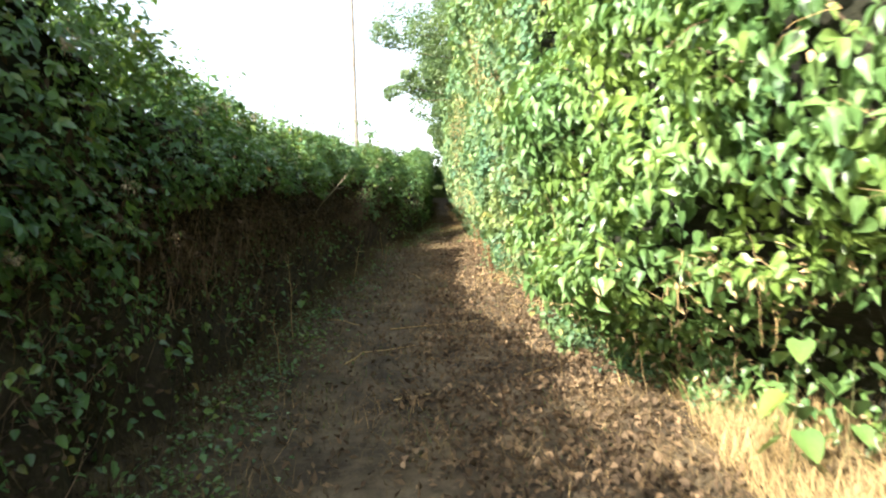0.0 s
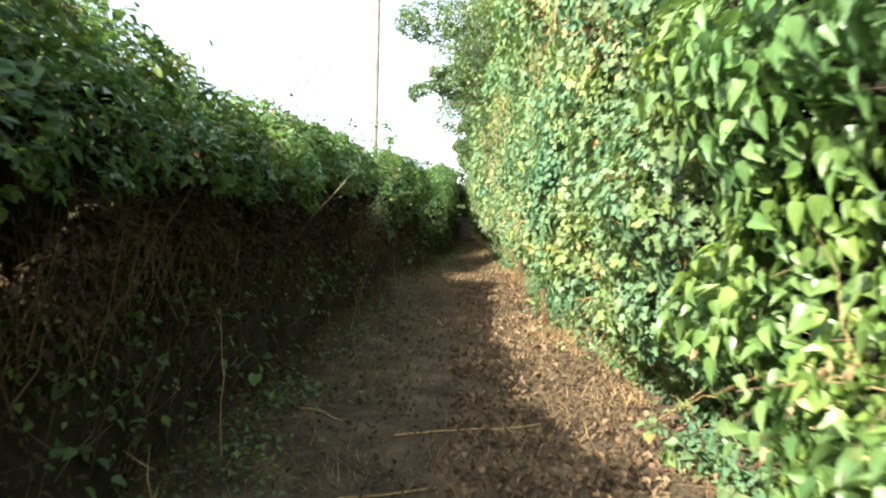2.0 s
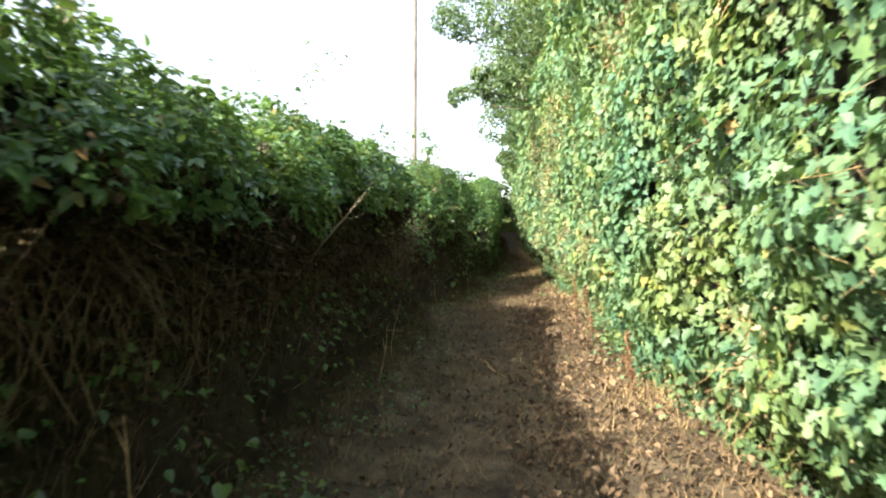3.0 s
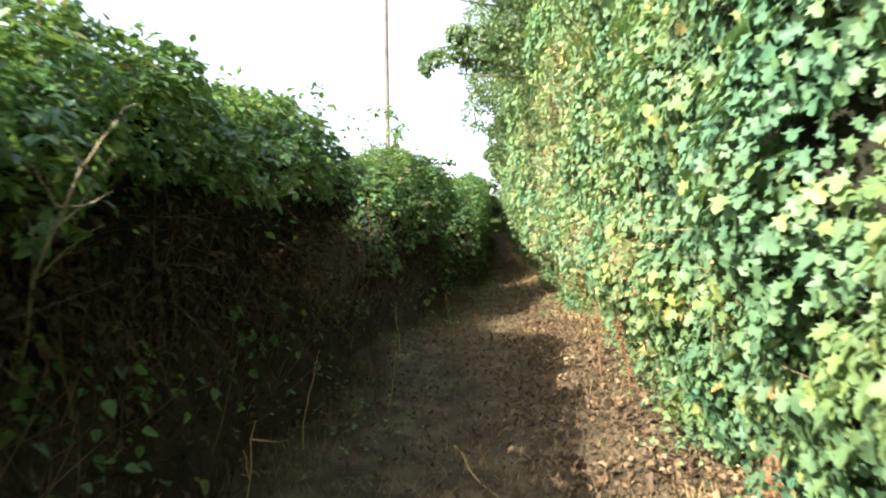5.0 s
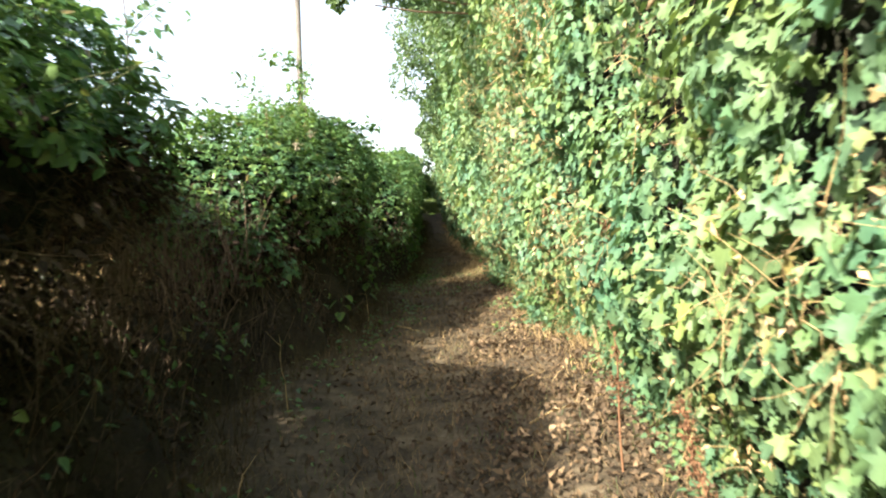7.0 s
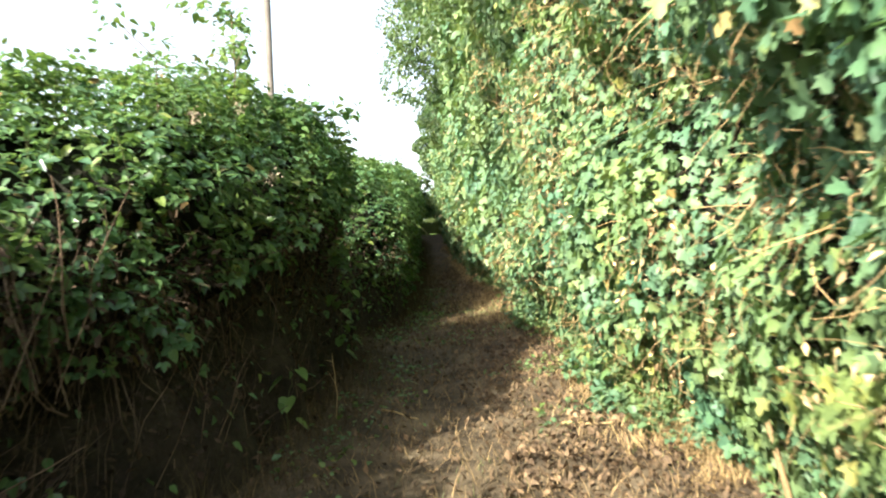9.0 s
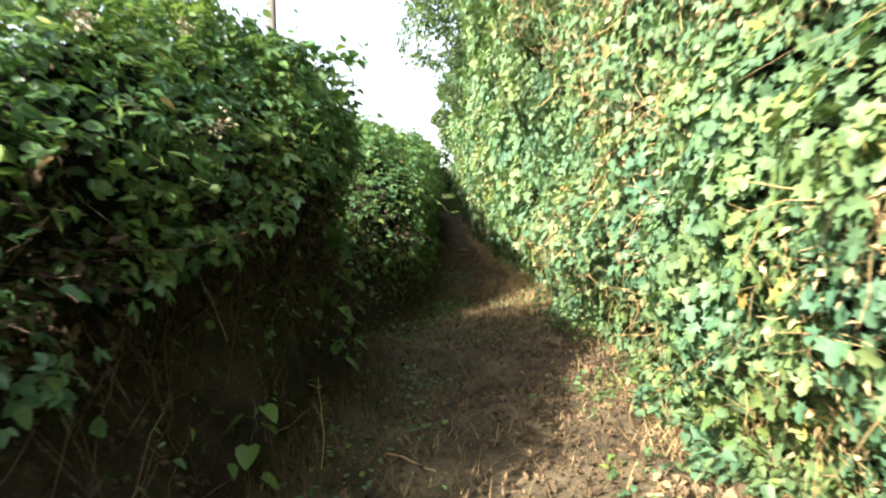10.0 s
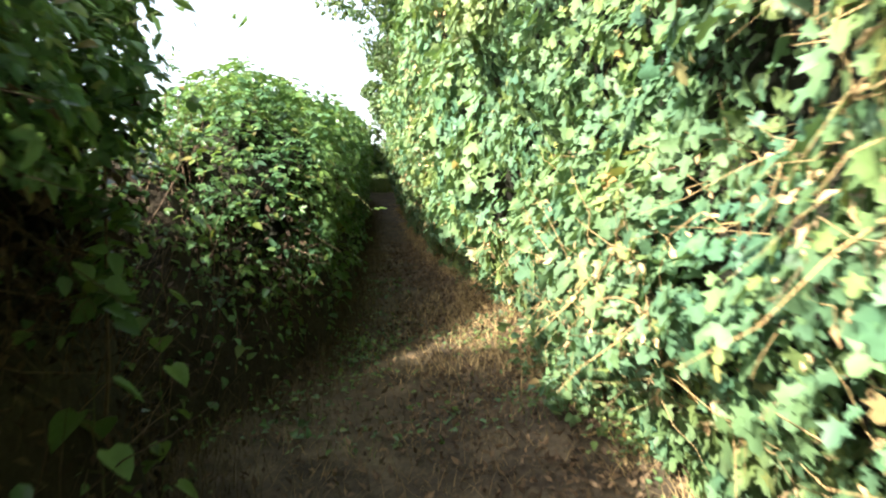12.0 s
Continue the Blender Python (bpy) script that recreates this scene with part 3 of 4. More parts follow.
    sv, sf = tubes(wander(lift(s), lift(t), 4, 0.024), rng.uniform(0.0015, 0.004, m), 3)
    part("hanging_stem_mass", sv, sf, M_BARK, base, "thin dead stems under the crown", kind="stuff")
    m = int((y1 - y0) * 190)
    p, n = left_crown(rng.uniform(y0, y1, m), np.radians(rng.uniform(130, 215, m)))
    normal, tip = leaf_pose(n, 0.5, 0.5)
    v, f = scatter(OVATE, lift(p + n * rng.uniform(-0.1, 0.06, m)[:, None]), normal, tip, rng.uniform(0.06, 0.12, m))
    part("outer_foliage", v, f, M_BRAMBLE, base, kind="stuff")
    m = int((y1 - y0) * 160)
    at = lift(thatch(rng.uniform(y0, y1, m), rng.uniform(0.5, 1.0, m)))
    v, f = blades(at, rng.uniform(0.2, 0.5, m), rng.uniform(0.2, 0.8, m), rng.uniform(0.006, 0.012, m))
    part("field_side_grass", v, f, M_STRAW, base, "dry grass on the field side", kind="stuff")
    # dead stems, dead leaves and few live ones over the thatch
    m = int((y1 - y0) * (150 if detail else 40))
    yy, ss = rng.uniform(y0, y1, m), rng.uniform(0, 0.5, m)
    s = thatch(yy, ss)
    t = s + np.stack([rng.normal(0.05, 0.12, m), rng.normal(0, 0.18, m), rng.uniform(0.1, 0.55, m)], -1)
    sv, sf = tubes(wander(lift(s), lift(t), 4, 0.02), rng.uniform(0.0015, 0.005, m), 3)
    part("dead_stem_mass", sv, sf, M_BARK, base, "tangle of thin dead stems", kind="stuff")
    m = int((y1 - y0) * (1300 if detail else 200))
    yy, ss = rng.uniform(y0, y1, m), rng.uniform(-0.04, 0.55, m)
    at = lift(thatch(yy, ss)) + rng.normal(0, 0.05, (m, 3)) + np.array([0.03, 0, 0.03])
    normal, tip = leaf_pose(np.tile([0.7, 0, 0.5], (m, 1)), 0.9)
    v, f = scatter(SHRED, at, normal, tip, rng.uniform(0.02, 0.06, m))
    part("dead_foliage", v, f, M_DEADLEAF_SHADE, base, "dead leaves coloured dark for the shade under the crown", kind="stuff")
    m = int((y1 - y0) * float(course(ym, LOW_LEAVES)) * (1 if detail else 0.35))
    yy, ss = rng.uniform(y0, y1, m), rng.uniform(0, 0.5, m)
    at = lift(thatch(yy, ss)) + rng.normal(0, 0.06, (m, 3)) + np.array([0.06, 0, 0.04])
    normal, tip = leaf_pose(np.tile([0.7, 0, 0.6], (m, 1)), 0.6)
    v, f = scatter(OVATE, at, normal, tip, rng.uniform(0.03, 0.08, m) * (1 if detail else 1.6))
    part("low_foliage", v, f, M_BRAMBLE, base, kind="stuff")
    if detail and y1 > 5.5 and y0 < 15.6:
        m = int((y1 - y0) * 170)
        s = np.stack([rng.uniform(-2.75, -1.6, m), rng.uniform(y0, y1, m), rng.uniform(0.5, 0.9, m)], -1)
        t = s + np.stack([rng.normal(0, 0.12, m), rng.normal(0, 0.16, m), rng.uniform(0.3, 0.8, m)], -1)
        sv, sf = tubes(wander(lift(s), lift(t), 5, 0.02), rng.uniform(0.002, 0.006, m))
        part("upright_stem_mass", sv, sf, M_BARK, base, "upright bare stems under the crown", kind="stuff")
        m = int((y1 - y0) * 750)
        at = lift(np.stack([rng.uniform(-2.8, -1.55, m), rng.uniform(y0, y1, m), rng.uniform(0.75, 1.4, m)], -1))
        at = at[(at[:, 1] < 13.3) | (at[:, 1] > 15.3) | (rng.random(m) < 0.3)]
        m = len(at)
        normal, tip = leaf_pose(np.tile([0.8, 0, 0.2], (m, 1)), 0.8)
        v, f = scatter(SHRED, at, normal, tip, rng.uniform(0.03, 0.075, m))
        part("hung_dead_leaf_mass", v, f, M_DEADLEAF_SHADE, base, "dead leaves among the bare stems", kind="stuff")
    # canes that arch out of the crown with leaves along them
    m = int((y1 - y0) * (22 if detail else 5))
    yy, aa = rng.uniform(y0, y1, m), np.radians(np.where(np.arange(m) % 3 == 0, rng.uniform(60, 115, m), rng.uniform(-10, 125, m)))
    p, n = left_crown(yy, aa)
    ln = rng.uniform(0.12, 0.55, m) + np.where(rng.random(m) < 0.12, 0.25, 0.0)
    way = unit(n + np.array([0, 0, 0.75]) + rng.normal(0, 0.35, (m, 3)))
    paths = arch(lift(p - n * 0.12), way, ln, 6, ln * rng.uniform(0.1, 0.6, m))
    at, d = along(paths, 13, 0.035)
    normal, tip = leaf_pose(unit(d * 0.3 + np.array([0.2, 0, 0.6])), 0.6, 0.2, 0.4)
    v, f = scatter(LEAFLET, at, normal, tip, size * rng.uniform(0.5, 1.15, len(at)))
    part("cane_foliage", v, f, M_BRAMBLE, base, kind="stuff")
    for q in range(m if detail else 0):
        sv, sf = tubes(paths[q:q + 1], [0.0024], 4)
        part("cane", sv, sf, M_CANE, base, "arching green bramble cane")
    # bare canes in front of the thatch
    for q in range(int((y1 - y0) * 4) if detail else 0):
        y, s0 = rng.uniform(y0, y1), rng.uniform(-0.05, 0.2)
        s = thatch(np.array([y]), np.array([s0]))
        s[:, 2] = 0.0
        t = s + np.array([[rng.uniform(-0.35, 0.1), rng.normal(0, 0.3), rng.uniform(0.3, 1.3)]])
        sv, sf = tubes(wander(lift(s), lift(t), 8, 0.03), [rng.uniform(0.0015, 0.0032)], 5)
        part("bare_cane", sv, sf, M_FLATSTRAW if q % 5 == 0 else M_BARK, base, "dry bare cane")
    if detail:
        k = 60
        y = rng.uniform(y0, y1, k)
        a = np.radians(np.maximum(course(y, LEAF_LOW) + 8, -25) + rng.random(k) * 70)
        p, n = left_crown(y, a)
        normal, tip = leaf_pose(n, 0.4, 1.0, 0.1)
        single_leaves("leaf", OVATE, M_BRAMBLE, lift(p + n * 0.06), normal, tip, size * rng.uniform(0.8, 1.2, k), base)
    return base


edges = [-3, 0.6, 2.9, 5.3, 7.4, 9.6, 11.8, 14, 16.4, 18.8, 21.5]
for i, (p, q) in enumerate(zip(edges, edges[1:])):
    broad = i in (1, 2)
    right_hedge(p, q, 450 if i == 0 else 950 if broad else 1250, 0.076 if broad else 0.06, "tall hedge shrub with glossy bright broad leaves in sun" if broad else "tall field maple hedge shrub with lobed sunlit leaves",
                POINTED if broad else LOBED, M_BROAD if broad else M_MAPLE, singles=90, stalks=8 if i > 8 else 11, hollow=broad)
for p, q in ((21.5, 26), (26, 32), (32, 40), (40, 52)):
    right_hedge(p, q, 330, 0.11, "distant tall green hedge shrub beside the path", LOBED, M_MAPLE)
edges = [-3, 0.4, 2.4, 4.2, 6.4, 8.2, 10.4, 12.2, 13.8, 16.0, 18.2, 20.4, 22.5]
for p, q in zip(edges, edges[1:]):
    left_hedge(p, q, 500 if q < 1 else 1080, 0.064, "shaded bramble bush with dark leaves over bare brown stems")
for p, q in ((22.5, 26), (26, 32), (32, 40), (40, 52)):
    left_hedge(p, q, 330, 0.11, "distant bramble bush along the path", False)


# ---- trees behind the tall hedge ----
def tree(at, height, girth, clumps, label, leaf=0.07, per=1500):
    """A trunk with a limb to each clump of leaves; clumps are (x, y, height, radius)."""
    x, y = at
    base = thing("tree", (x, y, float(ground_z(x, y))), label, "tree")
    trunk = wander(lift([[x, y, -0.1]]), lift([[x - 0.2, y + 0.2, height]]), 9, 0.05)
    v, f = tubes(trunk, [girth], 9, 0.3)
    part("trunk", v, f, M_BARK, base, smooth=True)
    vs, fs, count = [], [], 0
    for cx, cy, cz, r in clumps:
        c = lift([[cx, cy, cz]])
        i = int(np.clip((cz - 0.1) / height * 8, 1, 7))
        v, f = tubes(wander(trunk[:, i], c, 6, 0.06), [girth * 0.2], 6)
        part("limb", v, f, M_BARK, base)
        k = int(per * r * r) + 450
        d = unit(rng.normal(size=(k, 3)))
        lump = 1 + 0.35 * lumps(d[:, 0] * r + cx, d[:, 1] * r + cy, d[:, 2] * r + cz, 0.5, 61)
        p = c + d * (r * lump * rng.uniform(0.55, 1.0, k) ** 0.5)[:, None] * np.array([1, 1, 0.8])
        holes = lumps(p[:, 0], p[:, 1], p[:, 2], 0.35, 62) > -0.3
        p, d = p[holes], d[holes]
        normal, tip = leaf_pose(d, 0.6, 0.5, 0.5)
        v, f = scatter(LEAFLET, p, normal, tip, leaf * rng.uniform(0.6, 1.2, len(p)))
        vs.append(v)
        fs.append(f + count)
        count += len(v)
    part("crown", np.concatenate(vs), np.concatenate(fs), M_TREE, base, kind="stuff")
    return base


tree((1.9, 18.8), 7.0, 0.12, [(0.2, 18.5, 4.2, 0.75), (-0.4, 18.3, 4.05, 0.42), (-0.85, 18.25, 3.85, 0.32), (-1.15, 18.2, 3.78, 0.24), (-0.75, 18.3, 4.3, 0.25), (0.1, 17.7, 5.3, 0.9), (-0.8, 18.5, 5.5, 0.75), (-1.3, 18.3, 5.25, 0.4), (1.0, 19.2, 6.4, 1.3), (0.7, 20.2, 4.5, 1.1), (1.6, 17.8, 5.0, 1.2), (0.9, 16.6, 5.0, 0.8)],
     "hedgerow tree with a leafy branch reaching over the path", 0.08, 2500)
tree((2.2, 24.5), 8.0, 0.16, [(1.0, 24.2, 4.4, 1.2), (0.7, 23.6, 6.0, 1.3), (1.6, 25.2, 7.4, 1.6), (0.6, 25.4, 5.2, 1.1), (0.6, 22.4, 4.6, 0.9)],
     "tall hedgerow tree rising behind the clipped hedge", 0.1, 1700)
tree((1.7, 30.0), 9.0, 0.18, [(-0.5, 29.2, 4.6, 0.85), (0.2, 28.6, 5.4, 1.2), (0.5, 30.6, 3.7, 1.1), (0.1, 29.4, 7.2, 1.5), (1.4, 28.8, 8.4, 1.8), (0.3, 27.2, 6.4, 1.1), (-0.3, 29.6, 6.0, 1.0)],
     "tall hedgerow tree leaning its crown over the path", 0.115, 1400)
cone = [(0.5 + math.cos(2.4 * i) * (1.7 - i * 0.07), 51.5 + math.sin(2.4 * i) * 1.0, 0.9 + i * 0.42, 0.85 - i * 0.03) for i in range(15)]
tree((0.5, 51.5), 7.4, 0.2, cone, "dark distant conifer at the end of the path", 0.24, 600)
tree((2.0, 60.0), 6.0, 0.2, [(1.6, 60, 2.2, 1.8), (2.4, 60, 4.0, 1.8), (0.3, 60, 1.5, 1.2)], "distant tree beside the end of the path", 0.2, 700)
for p, q, r, h in ((-1.3, 58, 0.9, 0.9), (0.1, 59, 1.1, 1.2), (-5.5, 75, 2.4, 2.0), (-9.0, 78, 2.6, 2.2), (-13.0, 74, 2.4, 2.0)):
    tree((p, q), h + 1, 0.15, [(p, q, h, r), (p + 1.6, q, h * 0.8, r * 0.8)], "low distant field tree", 0.25, 400)

# ---- utility pole ----
px, py = -2.97, 25.09
pole = thing("utility_pole", (px, py, float(ground_z(px, py))), "weathered grey wooden utility pole behind the bramble hedge", "utility pole")
pv, pf = tubes(lift([[(px + 0.004 * h, py, h - 0.2) for h in (0, 3, 6, 9.2)]]), [0.07], 16, 0.78)
part("shaft", pv, pf, M_POLE, pole, smooth=True)


# ---- grass, litter and sticks on the ground ----
def strew(count, x0, x1, y0, y1, power=1.0):
    return np.stack([x0 + (x1 - x0) * rng.random(count) ** power, rng.uniform(y0, y1, count), np.zeros(count)], -1)


at = strew(52000, -1.1, 1.2, 0.2, 30, 0.75)
thick = lumps(at[:, 0], at[:, 1], 0, 0.5, 71) + 0.9 * step(-0.3, 0.5, at[:, 0]) - 0.9 * step(0.0, -0.5, at[:, 0]) + rng.uniform(-0.4, 0.4, len(at)) > 0.1
at = lift(at[thick]) + np.array([0, 0, 0.012])
normal, tip = unit(np.array([0, 0, 1.0]) + rng.normal(0, 0.55, (len(at), 3))), rng.normal(size=(len(at), 3))
v, f = scatter(SHRED, at, normal, tip, rng.uniform(0.018, 0.055, len(at)))
tagged(part("leaf_litter", v, f, M_LITTER, None, "brown leaf litter strewn over the path", kind="stuff"), category="leaf litter")

at = np.concatenate([strew(42000, -1.5, 1.2, 0.2, 34), strew(5000, 1.0, 2.5, 0.8, 5.5)])
some = lumps(at[:, 0], at[:, 1], 0, 0.45, 72) + rng.uniform(-0.5, 0.5, len(at)) > -0.1
at = lift(at[some])
v, f = blades(at, rng.uniform(0.04, 0.2, len(at)), rng.uniform(0.85, 1.05, len(at)), rng.uniform(0.002, 0.006, len(at)))
v[:, 2] += 0.008
tagged(part("flattened_straw", v, f, M_FLATSTRAW, None, "flattened dry grass stalks on the path", kind="stuff"), category="dry grass")

TUFTS = [(-3, 0.8), (1.5, 1.0), (2.4, 1.1), (3.4, 1.1), (4.2, 0.5), (6, 0.1), (8.4, 0.25), (9.4, 1.0), (10.4, 0.3), (12, 0.15), (14, 0.45), (15.5, 0.4), (16.6, 0.9), (18, 0.7), (19.2, 0.25), (20.6, 0.6), (21.6, 1.0), (24.2, 1.1), (25.2, 0.4), (27, 0.6), (60, 0.6)]
y = np.concatenate([rng.uniform(0.2, 40, 32000), rng.uniform(1.6, 4.6, 8000), rng.uniform(15.5, 24, 7000)])
off = rng.normal(0, 0.14 + 0.16 * step(4.6, 3.8, y) + 0.1 * step(0.6, 1.0, course(y, TUFTS)), len(y)) - 0.1 * step(0.6, 1.0, course(y, TUFTS))
off = np.where(y > 15.5, off * 0.9 + 0.04, off)
off = np.where((y > 21.4) & (y < 24.6), off * 1.7 - 0.15, off)
off = np.where(y < 4.6, np.abs(off) * 2.2 - 0.1 + 0.3 * lumps(0, y, 0, 0.6, 79), off)
at = np.stack([np.where(y < 9, course(y, STRAW_FOOT), course(y, RIGHT_FOOT)) - 0.1 + off, y, 0 * y], -1)
some = 0.6 * lumps(0, y, 0, 0.5, 73) - 0.35 * step(4.8, 4.2, y) + 0.8 * lumps(at[:, 0], y, 0, 0.22, 74) + rng.uniform(-0.4, 0.4, len(y)) + 1.6 * course(y, TUFTS) > 1.0
at = lift(at[some])
tall = rng.uniform(0.04, 0.2, len(at)) + np.where(at[:, 1] < 4.4, 0.14, 0.0)
v, f = blades(at, tall, rng.uniform(0.6, 1.05, len(at)), rng.uniform(0.003, 0.006, len(at)))
tagged(part("dry_grass_fringe", v, f, M_STRAW, None, "pale dry grass along the foot of the hedge", kind="stuff"), category="dry grass")

y = rng.uniform(0.5, 26, 14000)
at = lift(np.stack([course(y, RIGHT_FOOT) + 0.02 + rng.normal(-0.02, 0.1, len(y)), y, rng.uniform(0.01, 0.16, len(y))], -1))
some = lumps(at[:, 0], y, 0, 0.45, 77) + 0.5 * step(15.5, 16.5, y) * step(18.5, 17.5, y) + rng.uniform(-0.3, 0.3, len(y)) > 0.22
at = at[some]
normal, tip = leaf_pose(np.tile([-0.2, 0, 0.9], (len(at), 1)), 0.5, 0.3, 0.1)
v, f = scatter(OVATE, at, normal, tip, rng.uniform(0.02, 0.055, len(at)))
tagged(part("low_weeds", v, f, M_MAPLE, None, "low green weeds at the foot of the hedge", kind="stuff"), category="weeds")

at = lift(strew(9000, -1.6, 0.5, 47, 58))
v, f = blades(at, rng.uniform(0.2, 0.6, len(at)), rng.uniform(0.1, 0.7, len(at)), rng.uniform(0.015, 0.03, len(at)))
tagged(part("far_grass", v, f, M_GRASS, None, "tall green grass at the far end of the path", kind="stuff"), category="dry grass")

at = lift(np.concatenate([strew(11000, -1.5, 1.1, 0.2, 30), strew(3500, 0.9, 2.4, 0.8, 5.5)])) + np.array([0, 0, 0.012])
normal, tip = unit(np.array([0, 0, 1.0]) + rng.normal(0, 0.5, (len(at), 3))), rng.normal(size=(len(at), 3))
v, f = scatter(SHRED, at, normal, tip, rng.uniform(0.025, 0.07, len(at)))
tagged(part("strewn_dead_leaves", v, f, M_LITTER, None, "larger dead leaves scattered over the path", kind="stuff"), category="leaf litter")

CURLED = leaf_shape([(0, 0.0), (0.3, 0.12), (0.42, 0.4), (0.26, 0.72), (0, 1.0)], 0.75, -0.35)
at = np.concatenate([strew(2400, -0.15, 1.5, 2.0, 9.0), strew(2400, 0.1, 0.95, 9, 17)])
some = lumps(at[:, 0], at[:, 1], 0, 0.35, 81) + rng.uniform(-0.4, 0.4, len(at)) > -0.05
at = lift(at[some]) + np.array([0, 0, 0.02])
normal, tip = unit(np.array([0, 0, 0.8]) + rng.normal(0, 0.6, (len(at), 3))), rng.normal(size=(len(at), 3))
v, f = scatter(CURLED, at, normal, tip, rng.uniform(0.022, 0.058, len(at)))
tagged(part("curled_dead_leaves", v, f, M_CURLED, None, "curled brown dead leaves lying on the path", kind="stuff"), category="leaf litter")

y = np.concatenate([rng.uniform(0.5, 9, 2600), rng.uniform(9, 26, 2000)])
at = lift(np.stack([course(y, LEFT_FOOT) - 1.15 + rng.normal(0, 0.22, len(y)), y, rng.uniform(0.01, 0.1, len(y))], -1))
some = lumps(at[:, 0], y, 0, 0.4, 78) + rng.uniform(-0.3, 0.3, len(y)) > 0.0
at = at[some]
normal, tip = leaf_pose(np.tile([0.1, 0, 0.9], (len(at), 1)), 0.5, 0.3, 0.1)
v, f = scatter(OVATE, at, normal, tip, rng.uniform(0.02, 0.055, len(at)))
tagged(part("shaded_weeds", v, f, M_BRAMBLE, None, "low dark green weeds along the brambles", kind="stuff"), category="weeds")

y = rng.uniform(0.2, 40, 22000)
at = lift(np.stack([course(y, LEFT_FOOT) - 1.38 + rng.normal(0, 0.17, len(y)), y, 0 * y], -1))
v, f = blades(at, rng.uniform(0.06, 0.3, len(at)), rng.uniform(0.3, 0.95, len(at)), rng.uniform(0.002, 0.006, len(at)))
tagged(part("shaded_grass_fringe", v, f, M_DRY_SHADE, None, "brownish grass along the foot of the brambles, darkened for the shade there", kind="stuff"), category="grass")

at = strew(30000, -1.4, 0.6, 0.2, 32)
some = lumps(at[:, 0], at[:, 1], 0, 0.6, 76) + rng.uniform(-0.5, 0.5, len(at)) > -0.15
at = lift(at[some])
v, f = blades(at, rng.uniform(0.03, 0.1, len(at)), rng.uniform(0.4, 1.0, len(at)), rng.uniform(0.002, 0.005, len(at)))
tagged(part("short_brown_grass", v, f, M_DRY_SHADE, None, "short brown trampled grass on the path, darkened for the shade there", kind="stuff"), category="grass")

y = rng.uniform(0.2, 30, 9000)
at = np.stack([rng.uniform(-1.5, 1.0, len(y)), y, 0 * y], -1)
some = lumps(at[:, 0], y, 0, 0.4, 75) > 0.25
at = lift(at[some])
v, f = blades(at, rng.uniform(0.03, 0.1, len(at)), rng.uniform(0.3, 0.9, len(at)), rng.uniform(0.003, 0.006, len(at)))
tagged(part("green_grass_blades", v, f, M_GRASS, None, "sparse short green grass on the path", kind="stuff"), category="grass")

at = strew(4500, -0.75, 1.0, 16.5, 23)
some = lumps(at[:, 0], at[:, 1], 0, 0.5, 80) + 0.4 * step(17.5, 19.0, at[:, 1]) + 0.3 * step(0.2, 0.7, at[:, 0]) + rng.uniform(-0.4, 0.4, len(at)) > 0.75
at = lift(at[some]) + np.array([0, 0, 0.02])
normal, tip = leaf_pose(np.tile([-0.1, -0.1, 0.9], (len(at), 1)), 0.5, 0.3, 0.1)
v, f = scatter(OVATE, at, normal, tip, rng.uniform(0.02, 0.06, len(at)))
tagged(part("path_weeds", v, f, M_BRAMBLE, None, "dark green low weeds growing over the path", kind="stuff"), category="weeds")

at = strew(24000, -12, -3.2, -4, 40)
at = lift(at)
v, f = blades(at, rng.uniform(0.25, 0.75, len(at)), rng.uniform(0.1, 0.7, len(at)), rng.uniform(0.012, 0.025, len(at)))
tagged(part("field_grass", v, f, M_STRAW, None, "tall dry grass in the field behind the brambles", kind="stuff"), category="dry grass")

STICKS = [((-0.72, 5.54), (-0.64, 6.0), (-0.19, 6.12)), ((0.65, 4.93), (0.86, 5.05), (1.06, 5.22)), ((0.31, 4.65), (0.37, 4.5), (0.41, 4.29)), ((-0.26, 4.56), (-0.12, 4.63), (-0.02, 4.67)),
          ((0.32, 14.01), (0.6, 14.2), (0.87, 14.34)), ((0.3, 14.84), (0.44, 14.98), (0.58, 15.08)), ((0.71, 19.95), (0.93, 19.98), (1.15, 19.96)), ((-0.65, 17.52), (-0.5, 17.4), (-0.4, 17.33)),
          ((-0.47, 11.54), (-0.36, 11.1), (-0.2, 10.73)), ((-0.47, 6.89), (0.0, 7.05), (0.42, 7.13)), ((-1.14, 7.18), (-0.95, 7.16), (-0.78, 7.05)), ((0.48, 16.82), (0.6, 16.7), (0.76, 16.64))]
for a, b, c in STICKS:
    base = thing("fallen_stick", (*b, float(ground_z(*b))), "thin pale dry stick lying on the path", "stick", "sticks on the path")
    pts = [np.array(a), (np.array(a) + b) / 2 + 0.012, np.array(b), (np.array(b) + c) / 2 - 0.01, np.array(c)]
    path = lift([[(*p, 0.012) for p in pts]])
    v, f = tubes(path, [0.0075], 6, 0.6)
    part("stick", v, f, M_STRAW, base)


